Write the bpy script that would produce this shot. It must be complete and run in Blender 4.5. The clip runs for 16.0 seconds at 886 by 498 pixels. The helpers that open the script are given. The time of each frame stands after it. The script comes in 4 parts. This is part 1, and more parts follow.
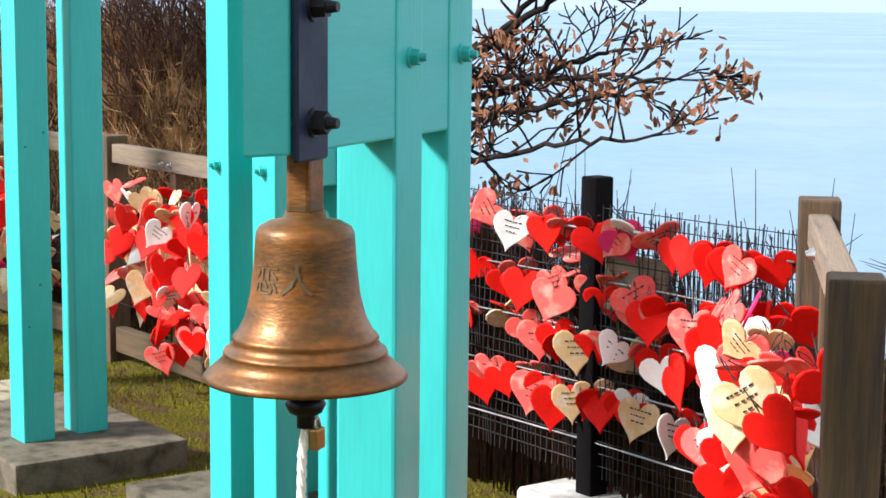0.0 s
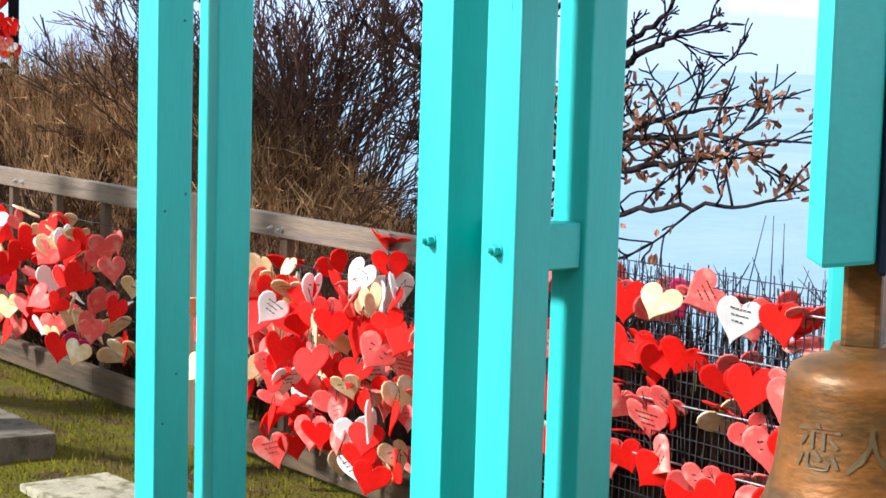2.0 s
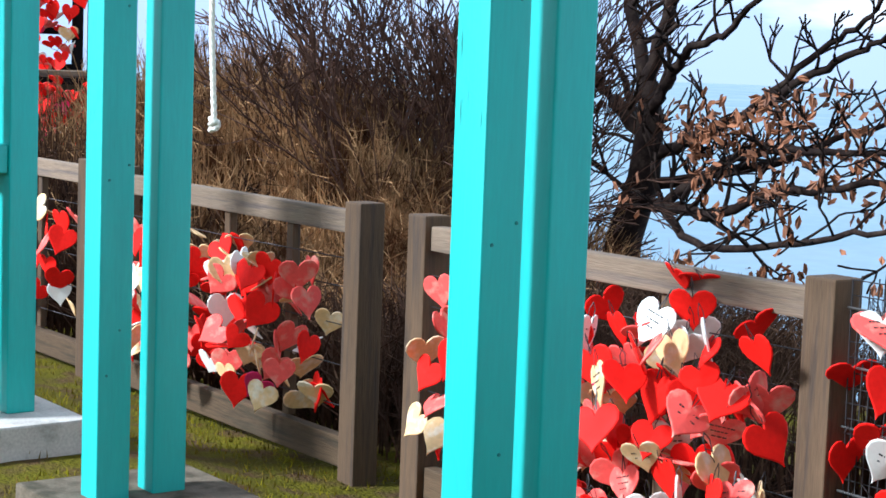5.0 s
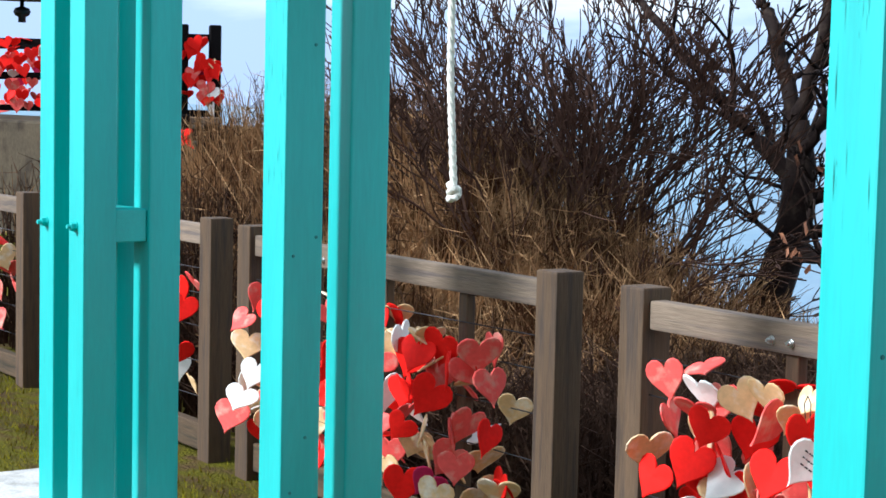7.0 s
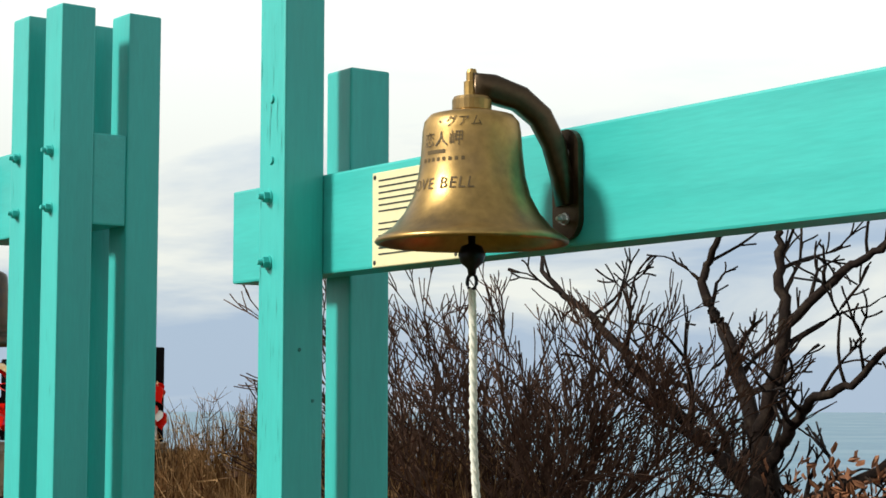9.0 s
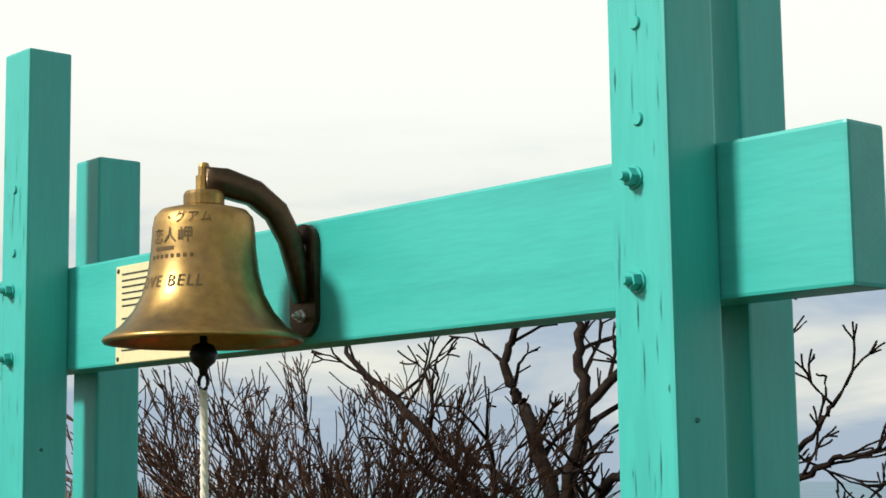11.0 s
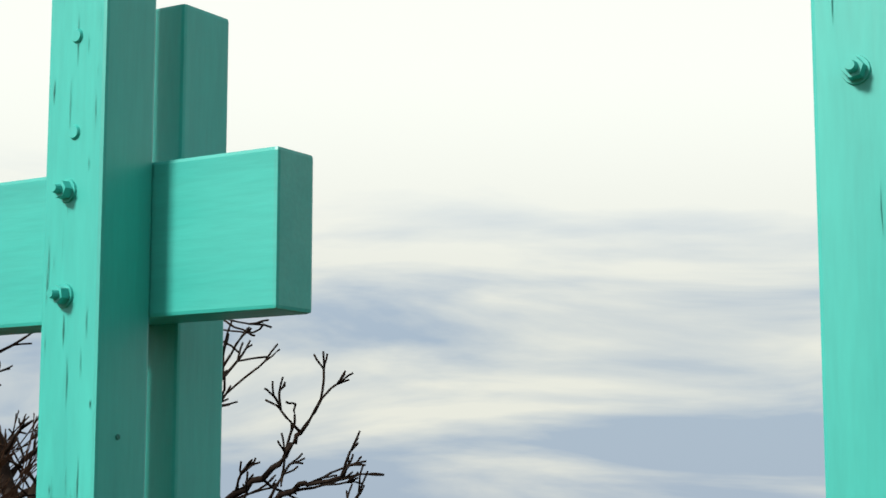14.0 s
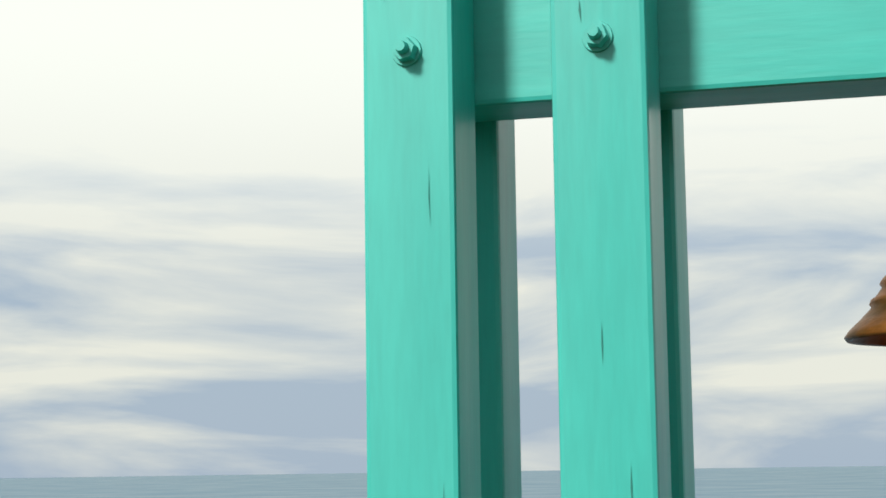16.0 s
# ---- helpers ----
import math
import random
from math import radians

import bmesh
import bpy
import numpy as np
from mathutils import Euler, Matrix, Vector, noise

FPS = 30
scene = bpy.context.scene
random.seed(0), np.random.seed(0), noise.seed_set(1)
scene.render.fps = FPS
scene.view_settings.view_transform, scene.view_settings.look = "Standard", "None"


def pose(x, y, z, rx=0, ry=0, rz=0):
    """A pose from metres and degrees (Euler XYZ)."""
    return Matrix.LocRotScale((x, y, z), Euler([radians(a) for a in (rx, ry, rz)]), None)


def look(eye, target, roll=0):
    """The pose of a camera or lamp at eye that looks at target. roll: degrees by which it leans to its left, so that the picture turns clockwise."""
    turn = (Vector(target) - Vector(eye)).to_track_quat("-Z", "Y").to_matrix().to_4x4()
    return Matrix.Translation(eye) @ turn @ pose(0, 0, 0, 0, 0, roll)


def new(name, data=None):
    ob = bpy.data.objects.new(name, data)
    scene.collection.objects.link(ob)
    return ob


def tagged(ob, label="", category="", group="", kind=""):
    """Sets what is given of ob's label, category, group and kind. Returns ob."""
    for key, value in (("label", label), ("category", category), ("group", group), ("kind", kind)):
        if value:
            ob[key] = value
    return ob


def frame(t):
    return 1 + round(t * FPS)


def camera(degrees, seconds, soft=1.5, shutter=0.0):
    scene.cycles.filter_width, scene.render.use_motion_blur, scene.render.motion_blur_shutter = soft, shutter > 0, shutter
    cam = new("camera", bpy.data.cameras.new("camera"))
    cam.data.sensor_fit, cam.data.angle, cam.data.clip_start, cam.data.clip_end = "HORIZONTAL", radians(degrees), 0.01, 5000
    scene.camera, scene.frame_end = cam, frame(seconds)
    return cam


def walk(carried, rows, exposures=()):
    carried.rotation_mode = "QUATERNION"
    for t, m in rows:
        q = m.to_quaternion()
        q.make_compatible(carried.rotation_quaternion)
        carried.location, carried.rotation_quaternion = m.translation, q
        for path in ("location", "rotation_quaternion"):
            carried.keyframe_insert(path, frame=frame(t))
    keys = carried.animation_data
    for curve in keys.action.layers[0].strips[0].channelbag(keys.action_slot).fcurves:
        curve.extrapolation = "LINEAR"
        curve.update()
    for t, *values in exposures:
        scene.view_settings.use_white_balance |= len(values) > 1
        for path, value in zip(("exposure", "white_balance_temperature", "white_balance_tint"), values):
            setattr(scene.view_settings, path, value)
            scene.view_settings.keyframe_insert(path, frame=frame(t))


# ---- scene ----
cam = camera(28.1, 16.0, soft=1.6)


# seconds, eye, target, roll
PATH = [
    (0, (6.171, -2.604, 1.709), (4.573, -1.433, 1.434), 0.5),
    (0.5, (5.882, -2.695, 1.716), (4.298, -1.504, 1.442), -0.0),
    (1, (5.579, -2.638, 1.683), (3.991, -1.447, 1.439), 0.9),
    (1.5, (5.241, -2.566, 1.679), (3.648, -1.377, 1.457), 1.6),
    (2, (4.962, -2.612, 1.669), (3.374, -1.415, 1.455), 1.6),
    (2.5, (4.658, -2.565, 1.661), (3.068, -1.371, 1.444), 1.2),
    (3, (4.396, -2.525, 1.669), (2.806, -1.331, 1.449), 1.1),
    (3.2, (4.296, -2.515, 1.672), (2.708, -1.32, 1.45), 0.9),
    (5.3, (3.339, -2.562, 1.586), (1.713, -1.413, 1.388), 2.1),
    (5.5, (3.225, -2.55, 1.584), (1.591, -1.414, 1.39), 1.8),
    (6, (2.867, -2.395, 1.607), (1.207, -1.295, 1.416), 1.5),
    (6.5, (2.58, -2.344, 1.605), (0.914, -1.253, 1.425), 1.2),
    (7, (2.315, -2.416, 1.608), (0.661, -1.303, 1.445), 1.3),
    (7.5, (2.141, -2.46, 1.626), (0.497, -1.328, 1.502), 1.2),
    (8, (2.029, -2.372, 1.69), (0.371, -1.254, 1.695), 1.0),
    (8.5, (1.997, -2.432, 1.749), (0.358, -1.291, 1.8445), 0.3),
    (8.7, (1.995, -2.463, 1.743), (0.368, -1.309, 1.8835), 0.3),
    (10.8, (2.057, -2.249, 1.807), (0.553, -0.955, 2.061), -1.0),
    (11, (2.058, -2.246, 1.8), (0.58, -0.924, 2.06), -0.8),
    (11.5, (2.065, -2.23, 1.809), (0.646, -0.846, 2.069), -0.7),
    (12, (2.082, -2.216, 1.809), (0.726, -0.769, 2.072), -0.3),
    (12.5, (2.097, -2.206, 1.801), (0.811, -0.698, 2.072), 0.0),
    (13, (2.093, -2.21, 1.793), (0.89, -0.636, 2.072), 0.0),
    (13.5, (2.128, -2.204, 1.802), (0.996, -0.578, 2.075), -0.1),
    (14, (2.151, -2.19, 1.784), (1.105, -0.509, 2.07), -0.0),
    (14.2, (2.162, -2.171, 1.787), (1.147, -0.471, 2.069), -0.0),
    (14.5, (2.165, -2.149, 1.804), (1.206, -0.415, 2.071), -0.4),
    (15, (2.171, -2.095, 1.814), (1.308, -0.3095, 2.071), -0.45),
    (15.5, (2.157, -2.068, 1.812), (1.413, -0.2305, 2.0695), -0.75),
    (16, (2.163, -2.046, 1.826), (1.523, -0.1675, 2.0695), -0.8),
]
EXPOSURES = [(0.0, 0.95, 5850, 10), (3.2, 0.99, 5400, 9), (5.3, 0.72, 5250, 8), (7.4, 0.58, 5350, 7), (8.1, 0.46, 5750, 5), (8.6, 0.12, 6200, 3), (10.8, -0.1, 6550, 3), (16.0, -0.13, 6600, 2)]
walk(cam, [(t, look(eye, target, roll)) for t, eye, target, roll in PATH], EXPOSURES)

# ---- world and sun ----
SUN_ELEV, SUN_AZ = radians(36), radians(199)   # azimuth clockwise from +y
world = bpy.data.worlds.new("overcast_sky")
scene.world = world
world.use_nodes = True
wn, wl = world.node_tree.nodes, world.node_tree.links
wn.clear()
w_out = wn.new("ShaderNodeOutputWorld")
w_bg = wn.new("ShaderNodeBackground")
w_sky = wn.new("ShaderNodeTexSky")
w_sky.sky_type = "NISHITA"
w_sky.sun_disc = False
w_sky.sun_elevation, w_sky.sun_rotation = SUN_ELEV, SUN_AZ
w_scale = wn.new("ShaderNodeVectorMath"); w_scale.operation = "SCALE"; w_scale.inputs["Scale"].default_value = 0.09
w_geo = wn.new("ShaderNodeTexCoord")
w_sep = wn.new("ShaderNodeSeparateXYZ")
wl.new(w_geo.outputs["Generated"], w_sep.inputs[0])
# cloud deck: streaks that lie flat near the horizon
w_map = wn.new("ShaderNodeMapping"); w_map.inputs["Scale"].default_value = (1.3, 1.3, 6.5)
w_map.inputs["Location"].default_value = (0.35, 0.1, 0.43)
wl.new(w_geo.outputs["Generated"], w_map.inputs["Vector"])
w_noise = wn.new("ShaderNodeTexNoise"); w_noise.inputs["Scale"].default_value = 2.9
w_noise.inputs["Detail"].default_value = 7.0; w_noise.inputs["Roughness"].default_value = 0.52
w_noise.inputs["Distortion"].default_value = 0.5
wl.new(w_map.outputs[0], w_noise.inputs["Vector"])
w_cl = wn.new("ShaderNodeValToRGB")
w_cl.color_ramp.elements[0].position, w_cl.color_ramp.elements[0].color = 0.40, (0.46, 0.545, 0.70, 1)
w_cl.color_ramp.elements[1].position, w_cl.color_ramp.elements[1].color = 0.60, (0.95, 0.92, 0.87, 1)
w_bias = wn.new("ShaderNodeMath"); w_bias.operation = "MULTIPLY_ADD"   # thicker grey low down
wl.new(w_sep.outputs["Z"], w_bias.inputs[0]); w_bias.inputs[1].default_value, w_bias.inputs[2].default_value = 1.6, -0.145
w_sum = wn.new("ShaderNodeMath"); w_sum.operation = "ADD"
wl.new(w_noise.outputs[0], w_sum.inputs[0]); wl.new(w_bias.outputs[0], w_sum.inputs[1])
wl.new(w_sum.outputs[0], w_cl.inputs[0])
w_high = wn.new("ShaderNodeMapRange"); w_high.interpolation_type = "SMOOTHSTEP"
w_high.inputs["From Min"].default_value, w_high.inputs["From Max"].default_value = 0.09, 0.25
wl.new(w_sep.outputs["Z"], w_high.inputs["Value"])
w_mix = wn.new("ShaderNodeMixRGB"); w_mix.inputs[2].default_value = (1.18, 1.16, 1.12, 1)
wl.new(w_high.outputs[0], w_mix.inputs[0]); wl.new(w_cl.outputs[0], w_mix.inputs[1])
wl.new(w_sky.outputs[0], w_scale.inputs[0])
w_cov = wn.new("ShaderNodeMixRGB")
w_thin = wn.new("ShaderNodeMapRange"); w_thin.interpolation_type = "SMOOTHSTEP"   # cloud cover thins out overhead
w_thin.inputs["From Min"].default_value, w_thin.inputs["From Max"].default_value = 0.3, 0.75
w_thin.inputs["To Min"].default_value, w_thin.inputs["To Max"].default_value = 0.92, 0.25
wl.new(w_sep.outputs["Z"], w_thin.inputs["Value"]); wl.new(w_thin.outputs[0], w_cov.inputs[0])
wl.new(w_scale.outputs[0], w_cov.inputs[1]); wl.new(w_mix.outputs[0], w_cov.inputs[2])
wl.new(w_cov.outputs[0], w_bg.inputs["Color"])
w_bg.inputs["Strength"].default_value = 1.0
wl.new(w_bg.outputs[0], w_out.inputs[0])

sun_data = bpy.data.lights.new("sun", "SUN")
sun_data.energy, sun_data.angle, sun_data.color = 5.0, radians(9), (1.0, 0.96, 0.9)
sun = new("sun", sun_data)
sun_dir = Vector((math.sin(SUN_AZ) * math.cos(SUN_ELEV), math.cos(SUN_AZ) * math.cos(SUN_ELEV), math.sin(SUN_ELEV)))
sun.matrix_world = look(sun_dir * 20, (0, 0, 0))


# ---- materials ----
def mat(name, base, rough=0.6, metal=0.0, var=0.15, scale=6.0, grain=60.0, bump=0.12, second=None, stretch=(1, 1, 1), spec=0.5, per_object=0.0, cover=(0.5, 0.68), bdist=0.004):
    """A procedural surface: base colour broken at two scales, an optional second colour in patches, and a fine relief."""
    m = bpy.data.materials.new(name)
    m.use_nodes = True
    n, l = m.node_tree.nodes, m.node_tree.links
    b = n["Principled BSDF"]
    b.inputs["Roughness"].default_value, b.inputs["Metallic"].default_value = rough, metal
    b.inputs["Specular IOR Level"].default_value = spec
    tc = n.new("ShaderNodeTexCoord")
    mp = n.new("ShaderNodeMapping"); mp.inputs["Scale"].default_value = stretch
    info = n.new("ShaderNodeObjectInfo")
    add = n.new("ShaderNodeVectorMath"); add.operation = "MULTIPLY_ADD"
    l.new(info.outputs["Random"], add.inputs[0]); add.inputs[1].default_value = (7.3, 3.1, 5.7)
    l.new(tc.outputs["Object"], add.inputs[2])
    l.new(add.outputs[0], mp.inputs["Vector"])
    big = n.new("ShaderNodeTexNoise"); big.inputs["Scale"].default_value = scale; big.inputs["Detail"].default_value = 4
    small = n.new("ShaderNodeTexNoise"); small.inputs["Scale"].default_value = grain; small.inputs["Detail"].default_value = 3
    l.new(mp.outputs[0], big.inputs["Vector"]); l.new(mp.outputs[0], small.inputs["Vector"])
    mixf = n.new("ShaderNodeMath"); mixf.operation = "ADD"
    l.new(big.outputs[0], mixf.inputs[0]); l.new(small.outputs[0], mixf.inputs[1])
    mr = n.new("ShaderNodeMapRange"); mr.inputs["From Min"].default_value, mr.inputs["From Max"].default_value = 0.7, 1.3
    mr.inputs["To Min"].default_value, mr.inputs["To Max"].default_value = 1 - var, 1 + var
    l.new(mixf.outputs[0], mr.inputs["Value"])
    col = n.new("ShaderNodeRGB"); col.outputs[0].default_value = (*base, 1)
    src = col.outputs[0]
    if second:
        pn = n.new("ShaderNodeTexNoise"); pn.inputs["Scale"].default_value = scale * 2.3; pn.inputs["Detail"].default_value = 8
        l.new(mp.outputs[0], pn.inputs["Vector"])
        pr = n.new("ShaderNodeMapRange"); pr.inputs["From Min"].default_value, pr.inputs["From Max"].default_value = cover
        l.new(pn.outputs[0], pr.inputs["Value"])
        pm = n.new("ShaderNodeMixRGB"); pm.inputs[2].default_value = (*second, 1)
        l.new(pr.outputs[0], pm.inputs[0]); l.new(src, pm.inputs[1])
        src = pm.outputs[0]
    vm = n.new("ShaderNodeVectorMath"); vm.operation = "SCALE"
    l.new(src, vm.inputs[0]); l.new(mr.outputs[0], vm.inputs["Scale"])
    src = vm.outputs[0]
    if per_object:
        om = n.new("ShaderNodeMapRange"); om.inputs["To Min"].default_value, om.inputs["To Max"].default_value = 1 - per_object, 1 + per_object * 0.5
        l.new(info.outputs["Random"], om.inputs["Value"])
        v2 = n.new("ShaderNodeVectorMath"); v2.operation = "SCALE"
        l.new(src, v2.inputs[0]); l.new(om.outputs[0], v2.inputs["Scale"])
        src = v2.outputs[0]
    l.new(src, b.inputs["Base Color"])
    rr = n.new("ShaderNodeMapRange"); rr.inputs["From Min"].default_value, rr.inputs["From Max"].default_value = 0.3, 0.7
    rr.inputs["To Min"].default_value, rr.inputs["To Max"].default_value = max(0.05, rough - 0.1), min(1, rough + 0.12)
    l.new(big.outputs[0], rr.inputs["Value"]); l.new(rr.outputs[0], b.inputs["Roughness"])
    if bump:
        bp = n.new("ShaderNodeBump"); bp.inputs["Strength"].default_value = bump; bp.inputs["Distance"].default_value = bdist
        l.new(mixf.outputs[0], bp.inputs["Height"]); l.new(bp.outputs[0], b.inputs["Normal"])
    return m


PAINT = mat("turquoise_paint", (0.046, 0.405, 0.365), 0.42, var=0.07, scale=2.2, grain=40, bump=0.08, stretch=(3, 3, 0.35), second=(0.040, 0.355, 0.325), cover=(0.48, 0.8))
BEAM_PAINT = mat("turquoise_beam_paint", (0.046, 0.405, 0.365), 0.42, var=0.07, scale=2.2, grain=40, bump=0.08, stretch=(0.35, 3, 3), second=(0.040, 0.355, 0.325), cover=(0.48, 0.8))
CRACK = mat("paint_crack", (0.03, 0.19, 0.17), 0.8, var=0.2)
BRASS = mat("aged_brass", (0.36, 0.22, 0.07), 0.38, metal=0.85, var=0.22, scale=4, grain=50, bump=0.08, second=(0.20, 0.13, 0.06), cover=(0.45, 0.75))
RUST = mat("rusty_bronze", (0.20, 0.072, 0.010), 0.46, metal=0.5, var=0.3, scale=5, grain=70, bump=0.2, second=(0.075, 0.040, 0.010), cover=(0.40, 0.68), stretch=(1, 1, 2.2))
GREYBRONZE = mat("dull_bronze", (0.11, 0.062, 0.035), 0.5, metal=0.5, var=0.2, scale=5, second=(0.06, 0.05, 0.05))
IRON = mat("black_iron", (0.018, 0.018, 0.022), 0.45, metal=0.6, var=0.3)
PLATE = mat("blued_steel_plate", (0.010, 0.015, 0.036), 0.5, metal=0.0, spec=0.25, var=0.25, scale=8)
BRACKET = mat("dark_bronze_bracket", (0.07, 0.045, 0.025), 0.32, metal=0.85, var=0.25)
STEEL = mat("steel", (0.55, 0.55, 0.53), 0.3, metal=0.9, var=0.15)
ROPE = mat("white_rope", (0.72, 0.68, 0.58), 0.9, var=0.12, grain=200, bump=0.3)
SIGN = mat("cream_sign_plate", (0.70, 0.62, 0.36), 0.45, var=0.06, scale=5)
INK = mat("dark_ink", (0.02, 0.018, 0.015), 0.7, var=0.1)
ENGRAVE = mat("engraved_dark_brass", (0.10, 0.062, 0.022), 0.6, metal=0.3, var=0.2)
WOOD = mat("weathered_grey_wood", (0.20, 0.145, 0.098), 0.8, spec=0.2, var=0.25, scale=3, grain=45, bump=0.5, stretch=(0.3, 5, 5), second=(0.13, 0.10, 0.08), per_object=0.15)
# upright wood, colour darkened to carry the shade on the posts' right sides
WOODV = mat("weathered_wood_upright_shaded", (0.10, 0.062, 0.034), 0.8, spec=0.2, var=0.25, scale=3, grain=45, bump=0.5, stretch=(5, 5, 0.3), second=(0.06, 0.042, 0.03), per_object=0.15)
# darker brown wood for the bottom rails
WOODLOW = mat("dark_brown_wood", (0.085, 0.055, 0.03), 0.85, spec=0.2, var=0.3, scale=3, grain=45, bump=0.5, stretch=(0.3, 5, 5), second=(0.045, 0.035, 0.02), per_object=0.15)
DARKWOOD = mat("black_stained_wood", (0.007, 0.006, 0.006), 0.8, spec=0.04, var=0.3, bump=0.4, stretch=(5, 5, 0.4))
CONCRETE = mat("mossy_concrete", (0.125, 0.10, 0.068), 0.9, spec=0.2, var=0.2, scale=5, grain=90, bump=0.6, second=(0.05, 0.042, 0.025), cover=(0.45, 0.66))
# concrete with the brightness of direct sun put into its colour
PALE_CONCRETE = mat("sunlit_pale_concrete", (0.50, 0.47, 0.42), 0.9, spec=0.2, var=0.18, scale=5, grain=90, bump=0.5, second=(0.30, 0.28, 0.24), cover=(0.5, 0.75))
FLAG = mat("worn_flagstone", (0.30, 0.26, 0.17), 0.9, spec=0.2, var=0.25, scale=6, grain=80, bump=0.5, second=(0.12, 0.10, 0.05), cover=(0.48, 0.65))
STONE = mat("tan_retaining_wall", (0.06, 0.046, 0.028), 0.95, spec=0.1, var=0.25, scale=2.0, grain=30, bump=0.6, second=(0.03, 0.022, 0.014))
TURF = mat("mossy_turf", (0.082, 0.072, 0.003), 0.97, var=0.35, scale=2.5, grain=55, bump=0.9, second=(0.07, 0.042, 0.016), cover=(0.45, 0.65), spec=0.1, bdist=0.02)
BLADE = mat("grass_blades", (0.135, 0.115, 0.004), 0.9, var=0.4, scale=1.5, second=(0.13, 0.08, 0.018), spec=0.05)
BARK = mat("dark_bark", (0.016, 0.010, 0.008), 0.9, spec=0.1, var=0.35, scale=6, grain=60, bump=0.7, second=(0.04, 0.028, 0.02), cover=(0.5, 0.75))
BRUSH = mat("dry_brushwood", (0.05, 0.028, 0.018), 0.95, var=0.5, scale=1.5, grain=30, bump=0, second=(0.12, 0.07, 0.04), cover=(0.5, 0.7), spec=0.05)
# twig colour with the shade behind the fence darkened into it
SCRUB = mat("shaded_scrub", (0.022, 0.013, 0.010), 0.95, var=0.4, scale=1.2, grain=30, bump=0, second=(0.045, 0.022, 0.012), spec=0.05)
TWIG = mat("twig_bark", (0.090, 0.050, 0.034), 0.9, var=0.4, scale=1.2, grain=30, bump=0, second=(0.035, 0.020, 0.016), spec=0.08)
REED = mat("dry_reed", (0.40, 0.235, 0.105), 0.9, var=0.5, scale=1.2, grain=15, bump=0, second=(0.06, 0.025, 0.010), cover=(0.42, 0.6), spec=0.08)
LEAF = mat("dry_brown_leaf", (0.20, 0.075, 0.028), 0.75, var=0.45, scale=3, grain=20, bump=0)
WIRE = mat("dark_wire", (0.05, 0.045, 0.045), 0.5, metal=0.7, var=0.2)
SEA = mat("pale_sea", (0.12, 0.21, 0.28), 0.5, var=0.1, scale=0.02, grain=0.4, bump=0.06, bdist=0.3)
H_RED = mat("red_heart_wood", (0.80, 0.010, 0.004), 0.6, spec=0.1, var=0.1, scale=8, bump=0.05, per_object=0.15)
H_PINK = mat("pink_heart_wood", (0.82, 0.10, 0.08), 0.65, spec=0.15, var=0.1, scale=8, bump=0.05, per_object=0.15, second=(0.76, 0.30, 0.22))
H_CREAM = mat("cream_heart_wood", (0.66, 0.43, 0.20), 0.7, spec=0.15, var=0.12, scale=8, bump=0.05, per_object=0.25, second=(0.70, 0.58, 0.42))
H_WHITE = mat("white_heart_wood", (0.84, 0.80, 0.72), 0.6, var=0.06, scale=8, bump=0.05, per_object=0.15)
H_MAG = mat("magenta_heart_wood", (0.68, 0.03, 0.13), 0.6, spec=0.15, var=0.1, scale=8, bump=0.05, per_object=0.3)


# ---- mesh helpers ----
def to_ob(name, bm, material, parent=None, label="", smooth=False):
    me = bpy.data.meshes.new(name)
    bm.to_mesh(me)
    bm.free()
    for m in (material if isinstance(material, (list, tuple)) else [material]):
        me.materials.append(m)
    if smooth:
        me.shade_smooth()
    ob = new(name, me)
    if parent:
        ob.parent = parent
    if label:
        ob["label"] = label
    return ob


def part(name, bm, material, parent, label="", smooth=False):
    return to_ob(name, bm, material, parent, label, smooth)


def box(bm, x0, x1, y0, y1, z0, z1, bevel=0.006, seg=1):
    r = bmesh.ops.create_cube(bm, size=1.0, matrix=Matrix.Translation(((x0 + x1) / 2, (y0 + y1) / 2, (z0 + z1) / 2)) @ Matrix.Diagonal((x1 - x0, y1 - y0, z1 - z0, 1)))
    if bevel:
        es = {e for v in r["verts"] for e in v.link_edges}
        bmesh.ops.bevel(bm, geom=list(es), offset=bevel, segments=seg, affect="EDGES", profile=0.6)
    return bm


def boxm(*a, **k):
    return box(bmesh.new(), *a, **k)


def lathe(profile, seg=40, bm=None):
    """A body of revolution round z from (radius, height) pairs."""
    bm = bm or bmesh.new()
    rings = [[bm.verts.new((r * math.cos(2 * math.pi * k / seg), r * math.sin(2 * math.pi * k / seg), z)) for k in range(seg)] for r, z in profile]
    for a, b in zip(rings, rings[1:]):
        for k in range(seg):
            bm.faces.new((a[k], a[(k + 1) % seg], b[(k + 1) % seg], b[k]))
    return bm


def tube_data(vs, fs, pts, radii, sides=5):
    """Adds a tapered tube along pts to the vertex and face lists."""
    base = len(vs)
    n = len(pts)
    for i, p in enumerate(pts):
        d = (pts[min(i + 1, n - 1)] - pts[max(i - 1, 0)])
        d = d.normalized() if d.length > 1e-9 else Vector((0, 0, 1))
        a = d.orthogonal().normalized()
        b = d.cross(a)
        for k in range(sides):
            w = 2 * math.pi * k / sides
            vs.append(p + (a * math.cos(w) + b * math.sin(w)) * radii[i])
    for i in range(n - 1):
        for k in range(sides):
            k2 = (k + 1) % sides
            fs.append((base + i * sides + k, base + i * sides + k2, base + (i + 1) * sides + k2, base + (i + 1) * sides + k))
    fs.append(tuple(base + (n - 1) * sides + k for k in range(sides)))
    fs.append(tuple(base + sides - 1 - k for k in range(sides)))


